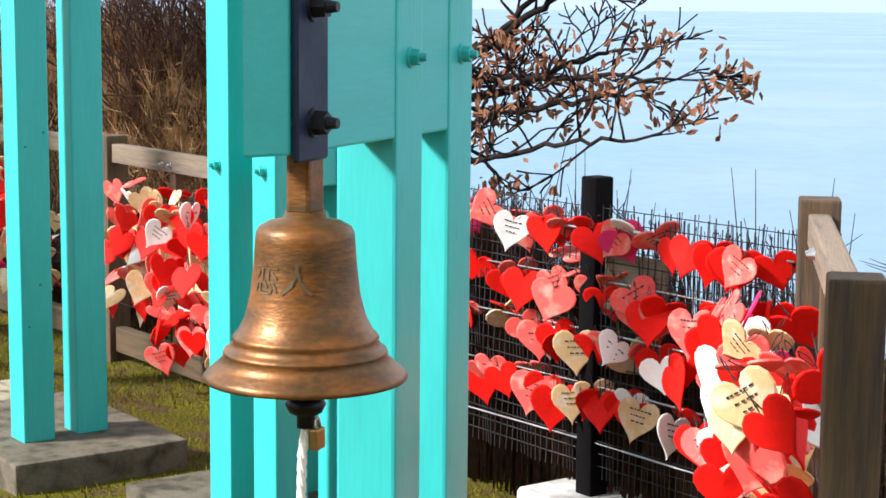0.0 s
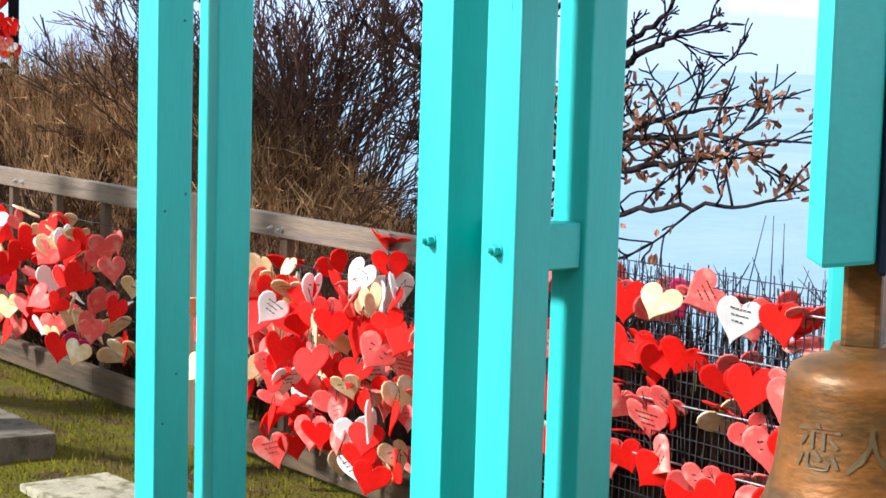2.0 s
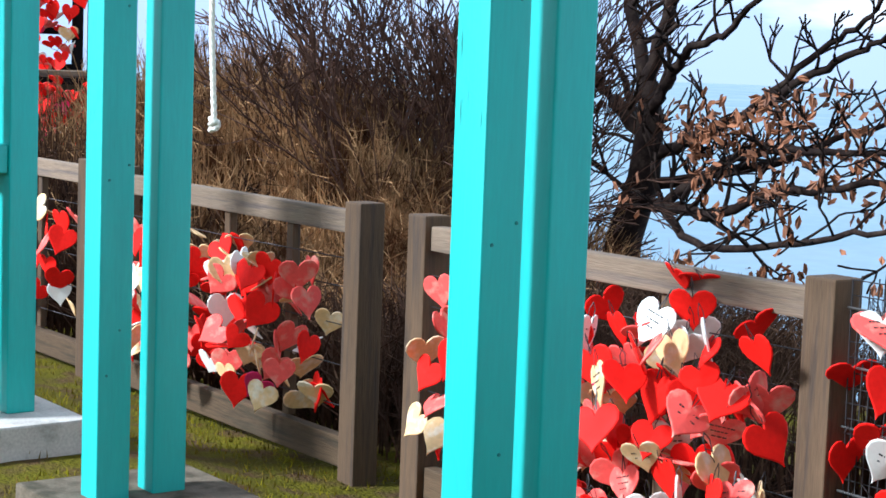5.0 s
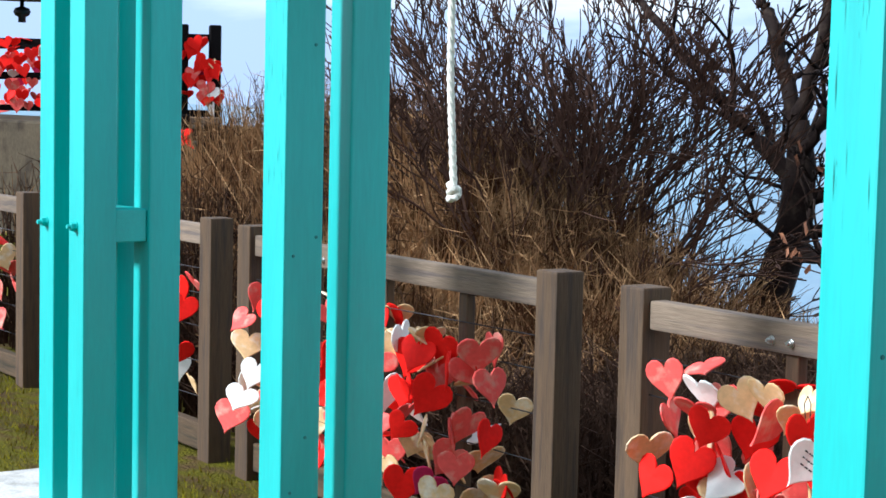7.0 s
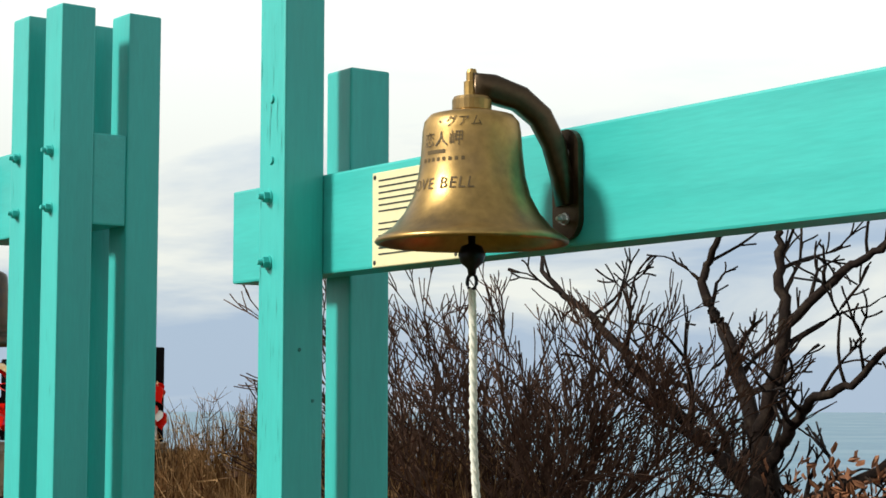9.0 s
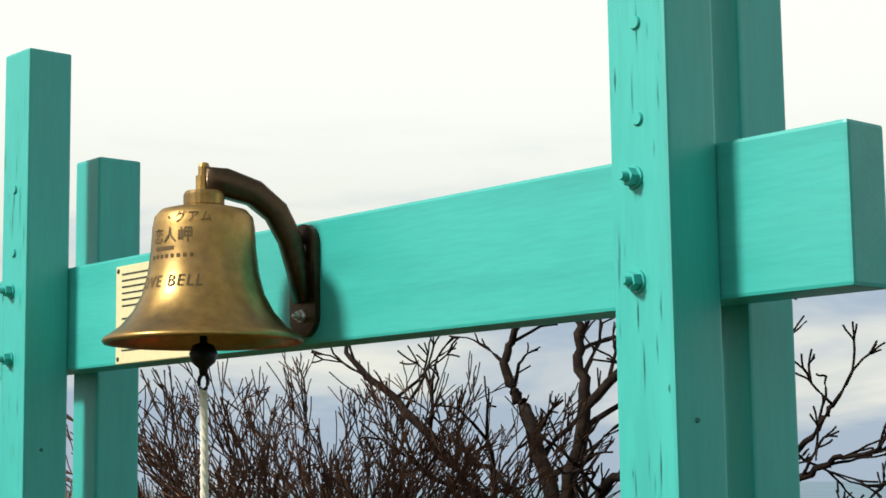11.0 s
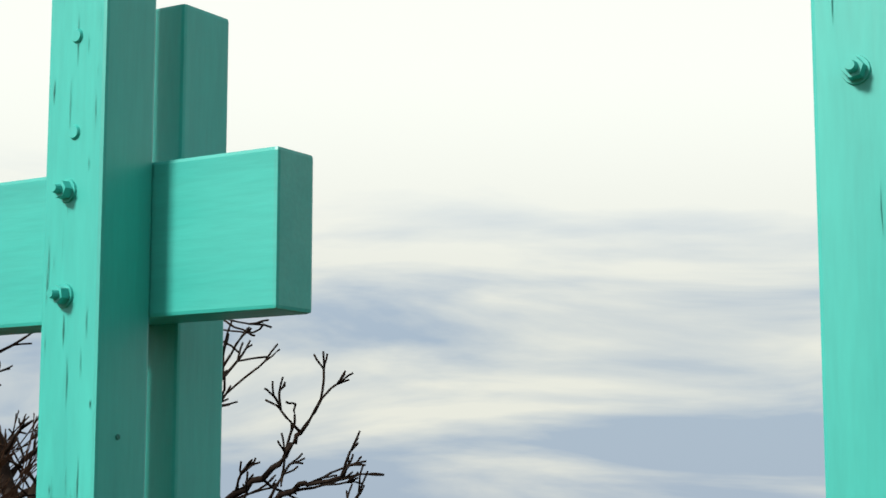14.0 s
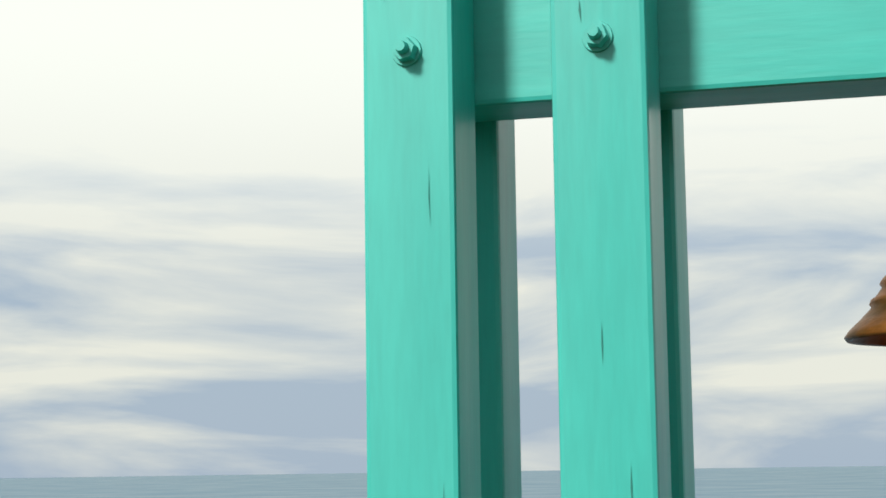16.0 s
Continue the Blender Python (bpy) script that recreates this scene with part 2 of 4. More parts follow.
def tube(name, pts, radii, material, parent=None, sides=8, label=""):
    vs, fs = [], []
    tube_data(vs, fs, [Vector(p) for p in pts], radii if isinstance(radii, (list, tuple)) else [radii] * len(pts), sides)
    return raw(name, vs, fs, material, parent, True, label)


def raw(name, vs, fs, material, parent=None, smooth=False, label=""):
    me = bpy.data.meshes.new(name)
    me.from_pydata([tuple(v) for v in vs], [], fs)
    me.materials.append(material)
    if smooth:
        me.shade_smooth()
    ob = new(name, me)
    if parent:
        ob.parent = parent
    if label:
        ob["label"] = label
    return ob


def empty(name, m, label, category, group="", kind=""):
    ob = new(name)
    ob.matrix_world = m
    ob.empty_display_size = 0.1
    return tagged(ob, label, category, group, kind)


def sstep(a, b, x):
    t = min(1, max(0, (x - a) / (b - a)))
    return t * t * (3 - 2 * t)


def bolt_mesh(r=0.016, out=0.03):
    """A hex nut with washer and rounded stud, its axis along -y, seated at y = 0."""
    bm = bmesh.new()
    rot = Matrix.Rotation(radians(90), 4, "X")
    bmesh.ops.create_cone(bm, cap_ends=True, segments=16, radius1=r * 1.25, radius2=r * 1.2, depth=0.004, matrix=Matrix.Translation((0, -0.002, 0)) @ rot)
    bmesh.ops.create_cone(bm, cap_ends=True, segments=6, radius1=r, radius2=r * 0.92, depth=out * 0.55, matrix=Matrix.Translation((0, -0.004 - out * 0.27, 0)) @ rot)
    bmesh.ops.create_cone(bm, cap_ends=True, segments=10, radius1=r * 0.55, radius2=r * 0.42, depth=out * 0.45, matrix=Matrix.Translation((0, -0.004 - out * 0.77, 0)) @ rot)
    me = bpy.data.meshes.new("bolt")
    bm.to_mesh(me)
    bm.free()
    return me


BOLT = bolt_mesh()
BOLT.materials.append(PAINT)
IRONBOLT = bolt_mesh(0.02, 0.04)
IRONBOLT.materials.append(IRON)
STEELBOLT = bolt_mesh(0.011, 0.02)
STEELBOLT.materials.append(STEEL)


def bolt(parent, x, y, z, mesh=BOLT, turn=0.0):
    ob = new("bolt", mesh)
    ob.parent = parent
    ob.matrix_local = pose(x, y, z, 0, random.uniform(0, 60), turn)
    return ob


# ---- ground, sea ----
def ground_z(x, y):
    z = -0.12 * sstep(0.35, 1.2, y)
    z += 0.75 * sstep(-3.6, -9.0, x) * sstep(1.7, 4.2, y)
    z -= 14.0 * sstep(4.6, 13.0, y)
    z += 7.0 * sstep(8.0, 20.0, math.hypot(x - 1, y)) * sstep(3.0, -4.0, y) * sstep(-14, -5, x + min(0, y))   # unseen rise inland, added to block skylight from behind
    z += 0.025 * noise.noise(Vector((x * 0.9, y * 0.9, 0.3))) + 0.008 * noise.noise(Vector((x * 5, y * 5, 1.7)))
    return z


def axis_steps(lo, fine0, fine1, hi, fine, coarse):
    a = list(np.arange(lo, fine0, coarse)) + list(np.arange(fine0, fine1, fine)) + list(np.arange(fine1, hi + coarse, coarse))
    return a


gx, gy = axis_steps(-80, -9, 5, 70, 0.12, 2.5), axis_steps(-80, -1.5, 5, 20, 0.12, 2.5)
gv = [(x, y, ground_z(x, y)) for y in gy for x in gx]
gw = len(gx)
gf = [(j * gw + i, j * gw + i + 1, (j + 1) * gw + i + 1, (j + 1) * gw + i) for j in range(len(gy) - 1) for i in range(gw - 1)]
ground = raw("ground", gv, gf, TURF, smooth=True)
tagged(ground, "mossy olive turf with bare brown patches on a cape", "ground", kind="structure")
sea_bm = bmesh.new()
bmesh.ops.create_circle(sea_bm, cap_ends=True, segments=128, radius=4600, matrix=Matrix.Translation((0, 0, -13.0)))
water = to_ob("water", sea_bm, SEA)
tagged(water, "calm pale blue sea reaching a hazy horizon", "sea", kind="structure")

# turf blades where the lawn shows
rng = random.Random(4)
bv, bf = [], []
for _ in range(15000):
    x, y = rng.uniform(-8.0, 2.6), rng.uniform(-0.6, 1.7)
    if noise.noise(Vector((x * 1.6, y * 1.6, 4))) < -0.18:
        continue
    z, h, a = ground_z(x, y), rng.uniform(0.012, 0.04), rng.uniform(0, 6.28)
    w, lean = 0.004, rng.uniform(-0.02, 0.02)
    k = len(bv)
    bv += [(x - w * math.cos(a), y - w * math.sin(a), z - 0.003), (x + w * math.cos(a), y + w * math.sin(a), z - 0.003), (x + lean, y + lean * math.sin(a * 2), z + h)]
    bf.append((k, k + 1, k + 2))
tagged(raw("grass", bv, bf, BLADE), "short green and straw coloured grass on the lawn", "grass", kind="stuff")


# ---- turquoise bell frames ----
def timber(name, parent, x0, x1, y0, y1, z0, z1, material=PAINT, label=""):
    bm = bmesh.new()
    box(bm, x0, x1, y0, y1, z0, z1, 0.007, 2)
    return part(name, bm, material, parent, label)


def cracks(parent, x0, x1, y, z0, z1, seed, n=14):
    """Fine drying cracks running up a timber's face, 1.5 mm proud slivers."""
    r = random.Random(seed)
    bm = bmesh.new()
    for _ in range(n):
        x, z, h, w = r.uniform(x0, x1), r.uniform(z0, z1), r.uniform(0.008, 0.05), r.uniform(0.0003, 0.0008)
        vs = [bm.verts.new((x + dx + r.uniform(-0.001, 0.001), y - 0.0015, z + dz)) for dx, dz in ((0, -h), (w, 0), (0, h), (-w, 0))]
        bm.faces.new(vs)
    return tagged(part("crack", bm, CRACK, parent), kind="stuff")


def slab(x0, x1, y0, y1, z1, material=None):
    bm = bmesh.new()
    box(bm, x0, x1, y0, y1, -0.25, z1, 0.012, 2)
    bmesh.ops.subdivide_edges(bm, edges=bm.edges[:], cuts=2, use_grid_fill=True)
    for v in bm.verts:
        v.co += Vector([noise.noise(v.co * 7 + Vector((k * 9, 0, 0))) for k in range(3)]) * 0.006
    ob = to_ob("concrete_base", bm, material or CONCRETE)
    return tagged(ob, "concrete base slab under a bell post, sunlight in its pale colour" if material else "weathered grey concrete base slab with mossy edges", "concrete base", "bases of the bell frames")


slab(-0.5, 0.50, -0.27, 0.40, 0.115)
slab(-2.25, -1.62, -0.25, 0.41, 0.115)
# this slab's sunlit look comes from the lighter concrete colour
slab(-4.3, -3.02, -0.30, 0.38, 0.14, PALE_CONCRETE)
slab(1.0, 2.3, -0.1, 0.60, 0.14)

flag = boxm(-1.2, -0.72, 0.10, 0.45, -0.05, 0.035, 0.01, 2)
for v in flag.verts:
    v.co += Vector((noise.noise(v.co * 3) * 0.06, noise.noise(v.co * 3 + Vector((5, 0, 0))) * 0.06, 0))
tagged(to_ob("flagstone", flag, FLAG), "pale rough flagstone lying flush in the lawn", "flagstone")

# the tall middle frame
mid = empty("bell_stand", pose(0, 0, 0.14), "tall turquoise painted timber stand with one beam", "bell stand")
for x0, x1 in ((0.10, 0.226), (-1.988, -1.862)):
    post = timber("front_post", mid, x0, x1, -0.122, -0.001, -0.03, 2.755)
    timber("back_post", mid, x0 - 0.02, x1 - 0.025, 0.098, 0.222, -0.03, 2.505)
    for z in (1.975, 2.145):
        bolt(post, (x0 + x1) / 2 - 0.012, -0.122, z)
        bolt(mid, (x0 + x1) / 2 - 0.022, 0.222, z, turn=180)
    cracks(post, x0 + 0.01, x1 - 0.01, -0.122, 1.2, 2.68, int(x0 * 100) + 7, 60)
# plugged bolt holes in the posts
    for z in (2.24, 2.40):
        bm = bmesh.new()
        bmesh.ops.create_cone(bm, cap_ends=True, segments=14, radius1=0.013, radius2=0.010, depth=0.006, matrix=pose((x0 + x1) / 2, -0.124, z, 90))
        part("plug", bm, PAINT, post)
    for z, dx in ((0.4, 0.03), (0.55, 0.075), (1.05, 0.03), (1.62, 0.09), (1.75, 0.05), (1.1, 0.10)):
        bm = bmesh.new()
        bmesh.ops.create_cone(bm, cap_ends=True, segments=10, radius1=0.005, radius2=0.004, depth=0.004, matrix=pose(x1 + 0.001, -0.122 + dx, z, 0, 90, 0))
        part("nail_hole", bm, CRACK, post)
timber("beam", mid, -2.34, 0.482, 0.0, 0.097, 1.946, 2.206, BEAM_PAINT)

# bronze plates with writing on the beam
plaque = empty("sign_plate", pose(-1.45, -0.001, 2.205), "cream metal sign plate with dark lines of writing on the beam", "sign")
part("plate", boxm(-0.18, 0.18, -0.006, 0.0, -0.118, 0.118, 0.002), SIGN, plaque)
for k in range(13):
    if k == 6:
        continue
    bm = boxm(-0.15, 0.15 - (0.09 if k in (5, 12) else random.uniform(0, 0.03)), -0.0075, -0.006, 0.095 - k * 0.0152, 0.0985 - k * 0.0152, 0)
    part("writing", bm, INK, plaque, "line of small dark writing")
for sx in (-0.168, 0.168):
    for sz in (-0.106, 0.106):
        bm = bmesh.new()
        bmesh.ops.create_uvsphere(bm, u_segments=8, v_segments=5, radius=0.006, matrix=Matrix.Translation((sx, -0.006, sz)) @ Matrix.Diagonal((1, 0.5, 1, 1)))
        part("screw", bm, INK, plaque)


def bell_text(parent, text, size, z, angle, radius_at, material, spacing=1.0):
    """Letters wrapped round the bell at height z, centred on an angle."""
    cu = bpy.data.curves.new("letters", "FONT")
    cu.body, cu.size, cu.align_x, cu.extrude, cu.resolution_u = text, size, "CENTER", 0.0, 2
    cu.space_character = spacing
    tmp = new("letters_tmp", cu)
    dg = bpy.context.evaluated_depsgraph_get()
    me = bpy.data.meshes.new_from_object(tmp.evaluated_get(dg))
    bpy.data.objects.remove(tmp)
    for v in me.vertices:
        zz = z + v.co.y
        r = radius_at(zz) + 0.0015
        a = angle + v.co.x / r
        v.co = Vector((r * math.cos(a), r * math.sin(a), zz))
    me.materials.clear()
    me.materials.append(material)
    ob = new("lettering", me)
    ob.parent = parent
    ob["label"] = "engraved dark lettering"
    return ob


def radius_fn(profile):
    hs = sorted((z, r) for r, z in profile)
    return lambda z: float(np.interp(z, [h[0] for h in hs], [h[1] for h in hs]))


def rope_mesh(parent, pts, r, name="rope"):
    """Three twisted strands along a hanging line."""
    vs, fs = [], []
    P = [Vector(p) for p in pts]
    length = sum((b - a).length for a, b in zip(P, P[1:]))
    n = max(8, int(length / 0.012))
    dist = np.cumsum([0] + [(b - a).length for a, b in zip(P, P[1:])])
    for s in range(3):
        line = []
        for i in range(n + 1):
            d = length * i / n
            c = Vector([float(np.interp(d, dist, [p[k] for p in P])) for k in range(3)])
            w = d / 0.035 * 2 * math.pi / 2 + s * 2.094
            line.append(c + Vector((math.cos(w), math.sin(w), 0)) * r * 0.5)
        tube_data(vs, fs, line, [r * 0.6] * len(line), 6)
    return raw(name, vs, fs, ROPE, parent, True)


def knot_mesh(parent, at, r):
    vs, fs = [], []
    for k in range(3):
        c, ring = Vector(at) + Vector((0, 0, (k - 1) * r * 0.55)), []
        for i in range(13):
            w = 2 * math.pi * i / 12
            ring.append(c + Vector((math.cos(w) * r * 0.6, math.sin(w) * r * 0.6, math.sin(w + k * 2) * r * 0.4)))
        tube_data(vs, fs, ring, [r * 0.5] * 13, 6)
    return raw("knot", vs, fs, ROPE, parent, True)


# large brass bell; z = 0 at its rim
BP = [(0.010, 0.278), (0.060, 0.277), (0.088, 0.270), (0.100, 0.256), (0.104, 0.235), (0.107, 0.19), (0.113, 0.14), (0.124, 0.098), (0.143, 0.062), (0.168, 0.032), (0.188, 0.018), (0.200, 0.010), (0.204, 0.003), (0.200, -0.002), (0.190, 0.0), (0.175, 0.012), (0.140, 0.045), (0.110, 0.10), (0.098, 0.18), (0.09, 0.25), (0.01, 0.262)]
brass = empty("large_bell", pose(-0.94, -0.22, 2.085), "large aged brass bell hung on a curved arm from the beam", "bell")
part("bell_body", lathe(BP, 56), BRASS, brass, smooth=True)
brf = radius_fn([p for p in BP[:13]])
face = radians(-38)
bell_text(brass, "LOVE BELL", 0.034, 0.105, face - 0.68, brf, ENGRAVE, 1.15)
bell_text(brass, "恋人岬", 0.034, 0.197, face - 0.62, brf, ENGRAVE, 1.05)
bell_text(brass, "・グアム", 0.026, 0.236, face - 0.28, brf, ENGRAVE, 1.1)
bm = bmesh.new()
for k, (x0, x1) in enumerate(((-0.95, -0.55), (-1.05, -0.15))):
    for i in range(8):
        a = face + x0 + (x1 - x0) * i / 7
        z = 0.183 - k * 0.016
        r = brf(z) + 0.001
        c = Vector((r * math.cos(a), r * math.sin(a), z))
        t = Vector((-math.sin(a), math.cos(a), 0)) * 0.0035
        bm.faces.new([bm.verts.new(c + q) for q in (-t + Vector((0, 0, -0.004)), t + Vector((0, 0, -0.004)), t + Vector((0, 0, 0.004)), -t + Vector((0, 0, 0.004)))])
part("small_lettering", bm, ENGRAVE, brass, "two lines of small worn lettering")
# cap, nut and the arm back to the beam
part("cap", lathe([(0.001, 0.31), (0.038, 0.31), (0.042, 0.303), (0.042, 0.282), (0.036, 0.276), (0.001, 0.276)], 24), BRASS, brass, smooth=False)
part("nut", lathe([(0.001, 0.372), (0.009, 0.370), (0.012, 0.362), (0.012, 0.345), (0.017, 0.343), (0.017, 0.31), (0.001, 0.31)], 12), BRASS, brass)
arm_bm = bmesh.new()
ARM = [((0.0, 0.0), 0.328, 0.026, 0.040), ((0.015, 0.04), 0.330, 0.024, 0.036), ((0.035, 0.10), 0.312, 0.023, 0.032), ((0.05, 0.145), 0.275, 0.022, 0.030), ((0.058, 0.175), 0.22, 0.022, 0.028), ((0.06, 0.195), 0.15, 0.024, 0.024), ((0.06, 0.205), 0.09, 0.026, 0.018)]
rings = []
for (ax, ay), az, hw, hh in ARM:
    i = len(rings)
    nxt = ARM[min(i + 1, len(ARM) - 1)]
    prv = ARM[max(i - 1, 0)]
    d = Vector((nxt[0][0] - prv[0][0], nxt[0][1] - prv[0][1], nxt[1] - prv[1])).normalized()
    side = Vector((1, -0.3, 0)).normalized()
    up = d.cross(side).normalized()
    c = Vector((ax, ay, az))
    rings.append([arm_bm.verts.new(c + side * hw * sx + up * hh * sz * 0.8) for sx, sz in ((-1, -0.7), (-0.7, -1), (0.7, -1), (1, -0.7), (1, 0.7), (0.7, 1), (-0.7, 1), (-1, 0.7))])
for a, b in zip(rings, rings[1:]):
    for k in range(8):
        arm_bm.faces.new((a[k], a[(k + 1) % 8], b[(k + 1) % 8], b[k]))
arm_bm.faces.new(rings[0][::-1]), arm_bm.faces.new(rings[-1])
part("arm", arm_bm, BRACKET, brass, "curved dark bronze arm", smooth=True)
mp_bm = bmesh.new()
outline = [(0.044 * math.cos(w), 0.044 * math.sin(w) + (0.075 if math.sin(w) > 0 else -0.075)) for w in np.linspace(0, 2 * math.pi, 24, endpoint=False)]
f_ = mp_bm.faces.new([mp_bm.verts.new((0.06 + a, 0.205, 0.135 + b)) for a, b in outline])
ex = bmesh.ops.extrude_face_region(mp_bm, geom=[f_])
bmesh.ops.translate(mp_bm, vec=(0, 0.0145, 0), verts=[v for v in ex["geom"] if isinstance(v, bmesh.types.BMVert)])
bmesh.ops.recalc_face_normals(mp_bm, faces=mp_bm.faces[:])
part("mounting_plate", mp_bm, BRACKET, brass, "rounded bronze mounting plate")
for z in (0.06, 0.20):
    bolt(brass, 0.06, 0.205, z, STEELBOLT)
part("clapper", lathe([(0.002, 0.2), (0.008, 0.2), (0.008, 0.0), (0.022, -0.005), (0.029, -0.022), (0.024, -0.040), (0.010, -0.052), (0.008, -0.066), (0.002, -0.068)], 20), IRON, brass, smooth=True)
ringv, ringf = [], []
tube_data(ringv, ringf, [Vector((0.016 * math.cos(w), 0, -0.080 + 0.016 * math.sin(w))) for w in np.linspace(0, 2 * math.pi, 17)], [0.004] * 17, 6)
raw("ring", ringv, ringf, IRON, brass, True)
rope_mesh(brass, [(0, 0, -0.095), (0.004, 0, -0.2), (0.0, 0.004, -0.42), (0.014, 0.01, -0.665)], 0.0085)
knot_mesh(brass, (0.015, 0.01, -0.67), 0.017)

# flared bell with bands; z = 0 at its rim
FP = [(0.004, 0.300), (0.030, 0.300), (0.033, 0.288), (0.055, 0.282), (0.070, 0.272), (0.074, 0.262), (0.075, 0.25), (0.078, 0.20), (0.083, 0.15), (0.092, 0.11), (0.103, 0.085), (0.108, 0.080), (0.112, 0.073), (0.109, 0.068), (0.118, 0.055), (0.123, 0.052), (0.125, 0.046), (0.122, 0.042), (0.138, 0.024), (0.150, 0.012), (0.156, 0.003), (0.153, -0.002), (0.146, 0.0), (0.12, 0.03), (0.09, 0.08), (0.07, 0.15), (0.065, 0.25), (0.004, 0.28)]
FP = [(r * 1.02, z * 0.93) for r, z in FP]


def flared_bell(m, material, label, lettered=False, rope=False):
    b = empty("small_bell", m, label, "bell", "flared bells")
    part("bell_body", lathe(FP, 52), material, b, smooth=True)
    part("hanger", boxm(-0.026, 0.026, -0.02, 0.02, 0.275, 0.45 if lettered else 0.40, 0.006, 2), IRON if not lettered else RUST, b, "dark iron hanger")
    part("clapper", lathe([(0.002, 0.2), (0.007, 0.2), (0.008, -0.028), (0.026, -0.034), (0.032, -0.046), (0.026, -0.060), (0.014, -0.066), (0.014, -0.086), (0.002, -0.086)], 20), IRON, b, smooth=True)
    if lettered:
        fr = radius_fn(FP[5:20])
        bell_text(b, "恋人", 0.055, 0.155, radians(270 - 57 - 34), fr, ENGRAVE, 1.0)
    if rope:
        rope_mesh(b, [(0, 0, -0.084), (-0.012, 0, -0.13), (-0.012, 0.004, -0.3), (-0.008, 0, -0.62)], 0.0075)
        lock = part("padlock", boxm(-0.004, 0.026, -0.022, -0.006, -0.125, -0.088, 0.004, 2), BRASS, b, "small brass padlock")
        sv, sf = [], []
        tube_data(sv, sf, [Vector((0.011 + 0.009 * math.cos(w), -0.014, -0.088 + 0.018 * math.sin(w))) for w in np.linspace(0, math.pi, 9)], [0.0028] * 9, 6)
        raw("shackle", sv, sf, STEEL, lock, True)
    return b


def bell_post(m, z_beam, beam_h, top, side, label, rung=1.075, px=0.545, end=0.62, front=-0.06, back=True):
    """Four timbers in a square with a beam held between them that reaches out to one side (+1 or -1) and carries a bell plate."""
    p = empty("bell_post", m, label, "bell post", "turquoise bell posts")
    for cx in (-0.1225, 0.1225):
        fpost = timber("front_post", p, cx - 0.06, cx + 0.06, -0.181, -0.0605, 0.0, top)
        if back:
            timber("back_post", p, cx - 0.06, cx + 0.06, 0.0605, 0.181, 0.0, top)
        for z in ((z_beam + 0.05, z_beam + 0.235) if rung else (z_beam + 0.145, z_beam + beam_h - 0.03)):
            bolt(fpost, cx, -0.181, z)
        if rung:
            bolt(fpost, cx, -0.181, rung)
        cracks(fpost, cx - 0.05, cx + 0.05, -0.181, 0.4, top, int(cx * 1000) + int(top * 10), 8)
    bm = bmesh.new()
    xs = (-0.178, end) if side > 0 else (-end, 0.178)
    if back:
        box(bm, xs[0], xs[1], front, front + 0.12, z_beam, z_beam + beam_h, 0.007, 2)
    else:   # the low beam ends in a splayed cut
        plan = [(0.178, front), (0.178, front + 0.075), (-end + 0.02, front + 0.075), (-end - 0.072, front + 0.042), (-end, front)]
        lo = bm.faces.new([bm.verts.new((a, b, z_beam)) for a, b in plan])
        up = bmesh.ops.extrude_face_region(bm, geom=[lo])
        bmesh.ops.translate(bm, vec=(0, 0, beam_h), verts=[v for v in up["geom"] if isinstance(v, bmesh.types.BMVert)])
        bmesh.ops.recalc_face_normals(bm, faces=bm.faces[:])
        bmesh.ops.bevel(bm, geom=bm.edges[:], offset=0.005, segments=2, affect="EDGES", profile=0.6)
    part("beam", bm, BEAM_PAINT, p)
    if rung:
        part("rung", boxm(-0.168, 0.168, -0.06, 0.06, rung - 0.055, rung + 0.06, 0.005), BEAM_PAINT, p)
    px = side * px
    pl = part("bell_plate", boxm(px - 0.055, px + 0.055, front - 0.014, front - 0.001, z_beam - 0.012, z_beam + beam_h - 0.03, 0.004), PLATE, p, "dark blued steel bell plate")
    for z in (z_beam + 0.05, z_beam + 0.235):
        bolt(pl, px, front - 0.014, z, IRONBOLT)
    return p


def bell_at(m, x, y, z_beam, material, label, drop=0.322, **k):
    return flared_bell(m @ pose(x, y, z_beam - drop), material, label, **k)


mB = pose(1.522, 0.215, 0.14, 0, 0, 4)
mC = pose(-3.43, 0.05, 0.14, 0, 0, 2)
mF = pose(3.31, -0.733, 0.14, 0, 0, 121)
bell_post(mB, 2.16, 0.30, 2.9, 1, "turquoise painted bell post of four bolted timbers", px=0.56, end=0.66)
bell_at(mB, 0.56, -0.075, 2.16, RUST, "brown flared bronze bell under a turquoise beam end", drop=0.328)
bell_post(mC, 2.19, 0.30, 2.9, -1, "turquoise painted bell post of four bolted timbers", rung=1.03, px=0.60, end=0.72)
bell_at(mC, -0.60, -0.075, 2.19, GREYBRONZE, "dull grey-brown flared bell under a turquoise beam end", drop=0.37)
bell_post(mF, 1.327, 0.36, 2.2, -1, "low turquoise bell post of two timbers with a low beam", rung=0, px=0.530, end=0.59, front=-0.178, back=False)
bell_at(mF @ Matrix.Diagonal((1.08, 1.08, 1, 1)), -0.455, -0.145, 1.327, RUST, "rusty orange flared bronze bell with engraved characters, hung low", drop=0.378, lettered=True, rope=True)
slab(2.85, 3.7, -1.15, -0.35, 0.14)


# ---- fences ----
FY = 1.36


def wood_box(name, parent, *a, material=WOOD):
    return part(name, boxm(*a, bevel=0.008, seg=2), material, parent)


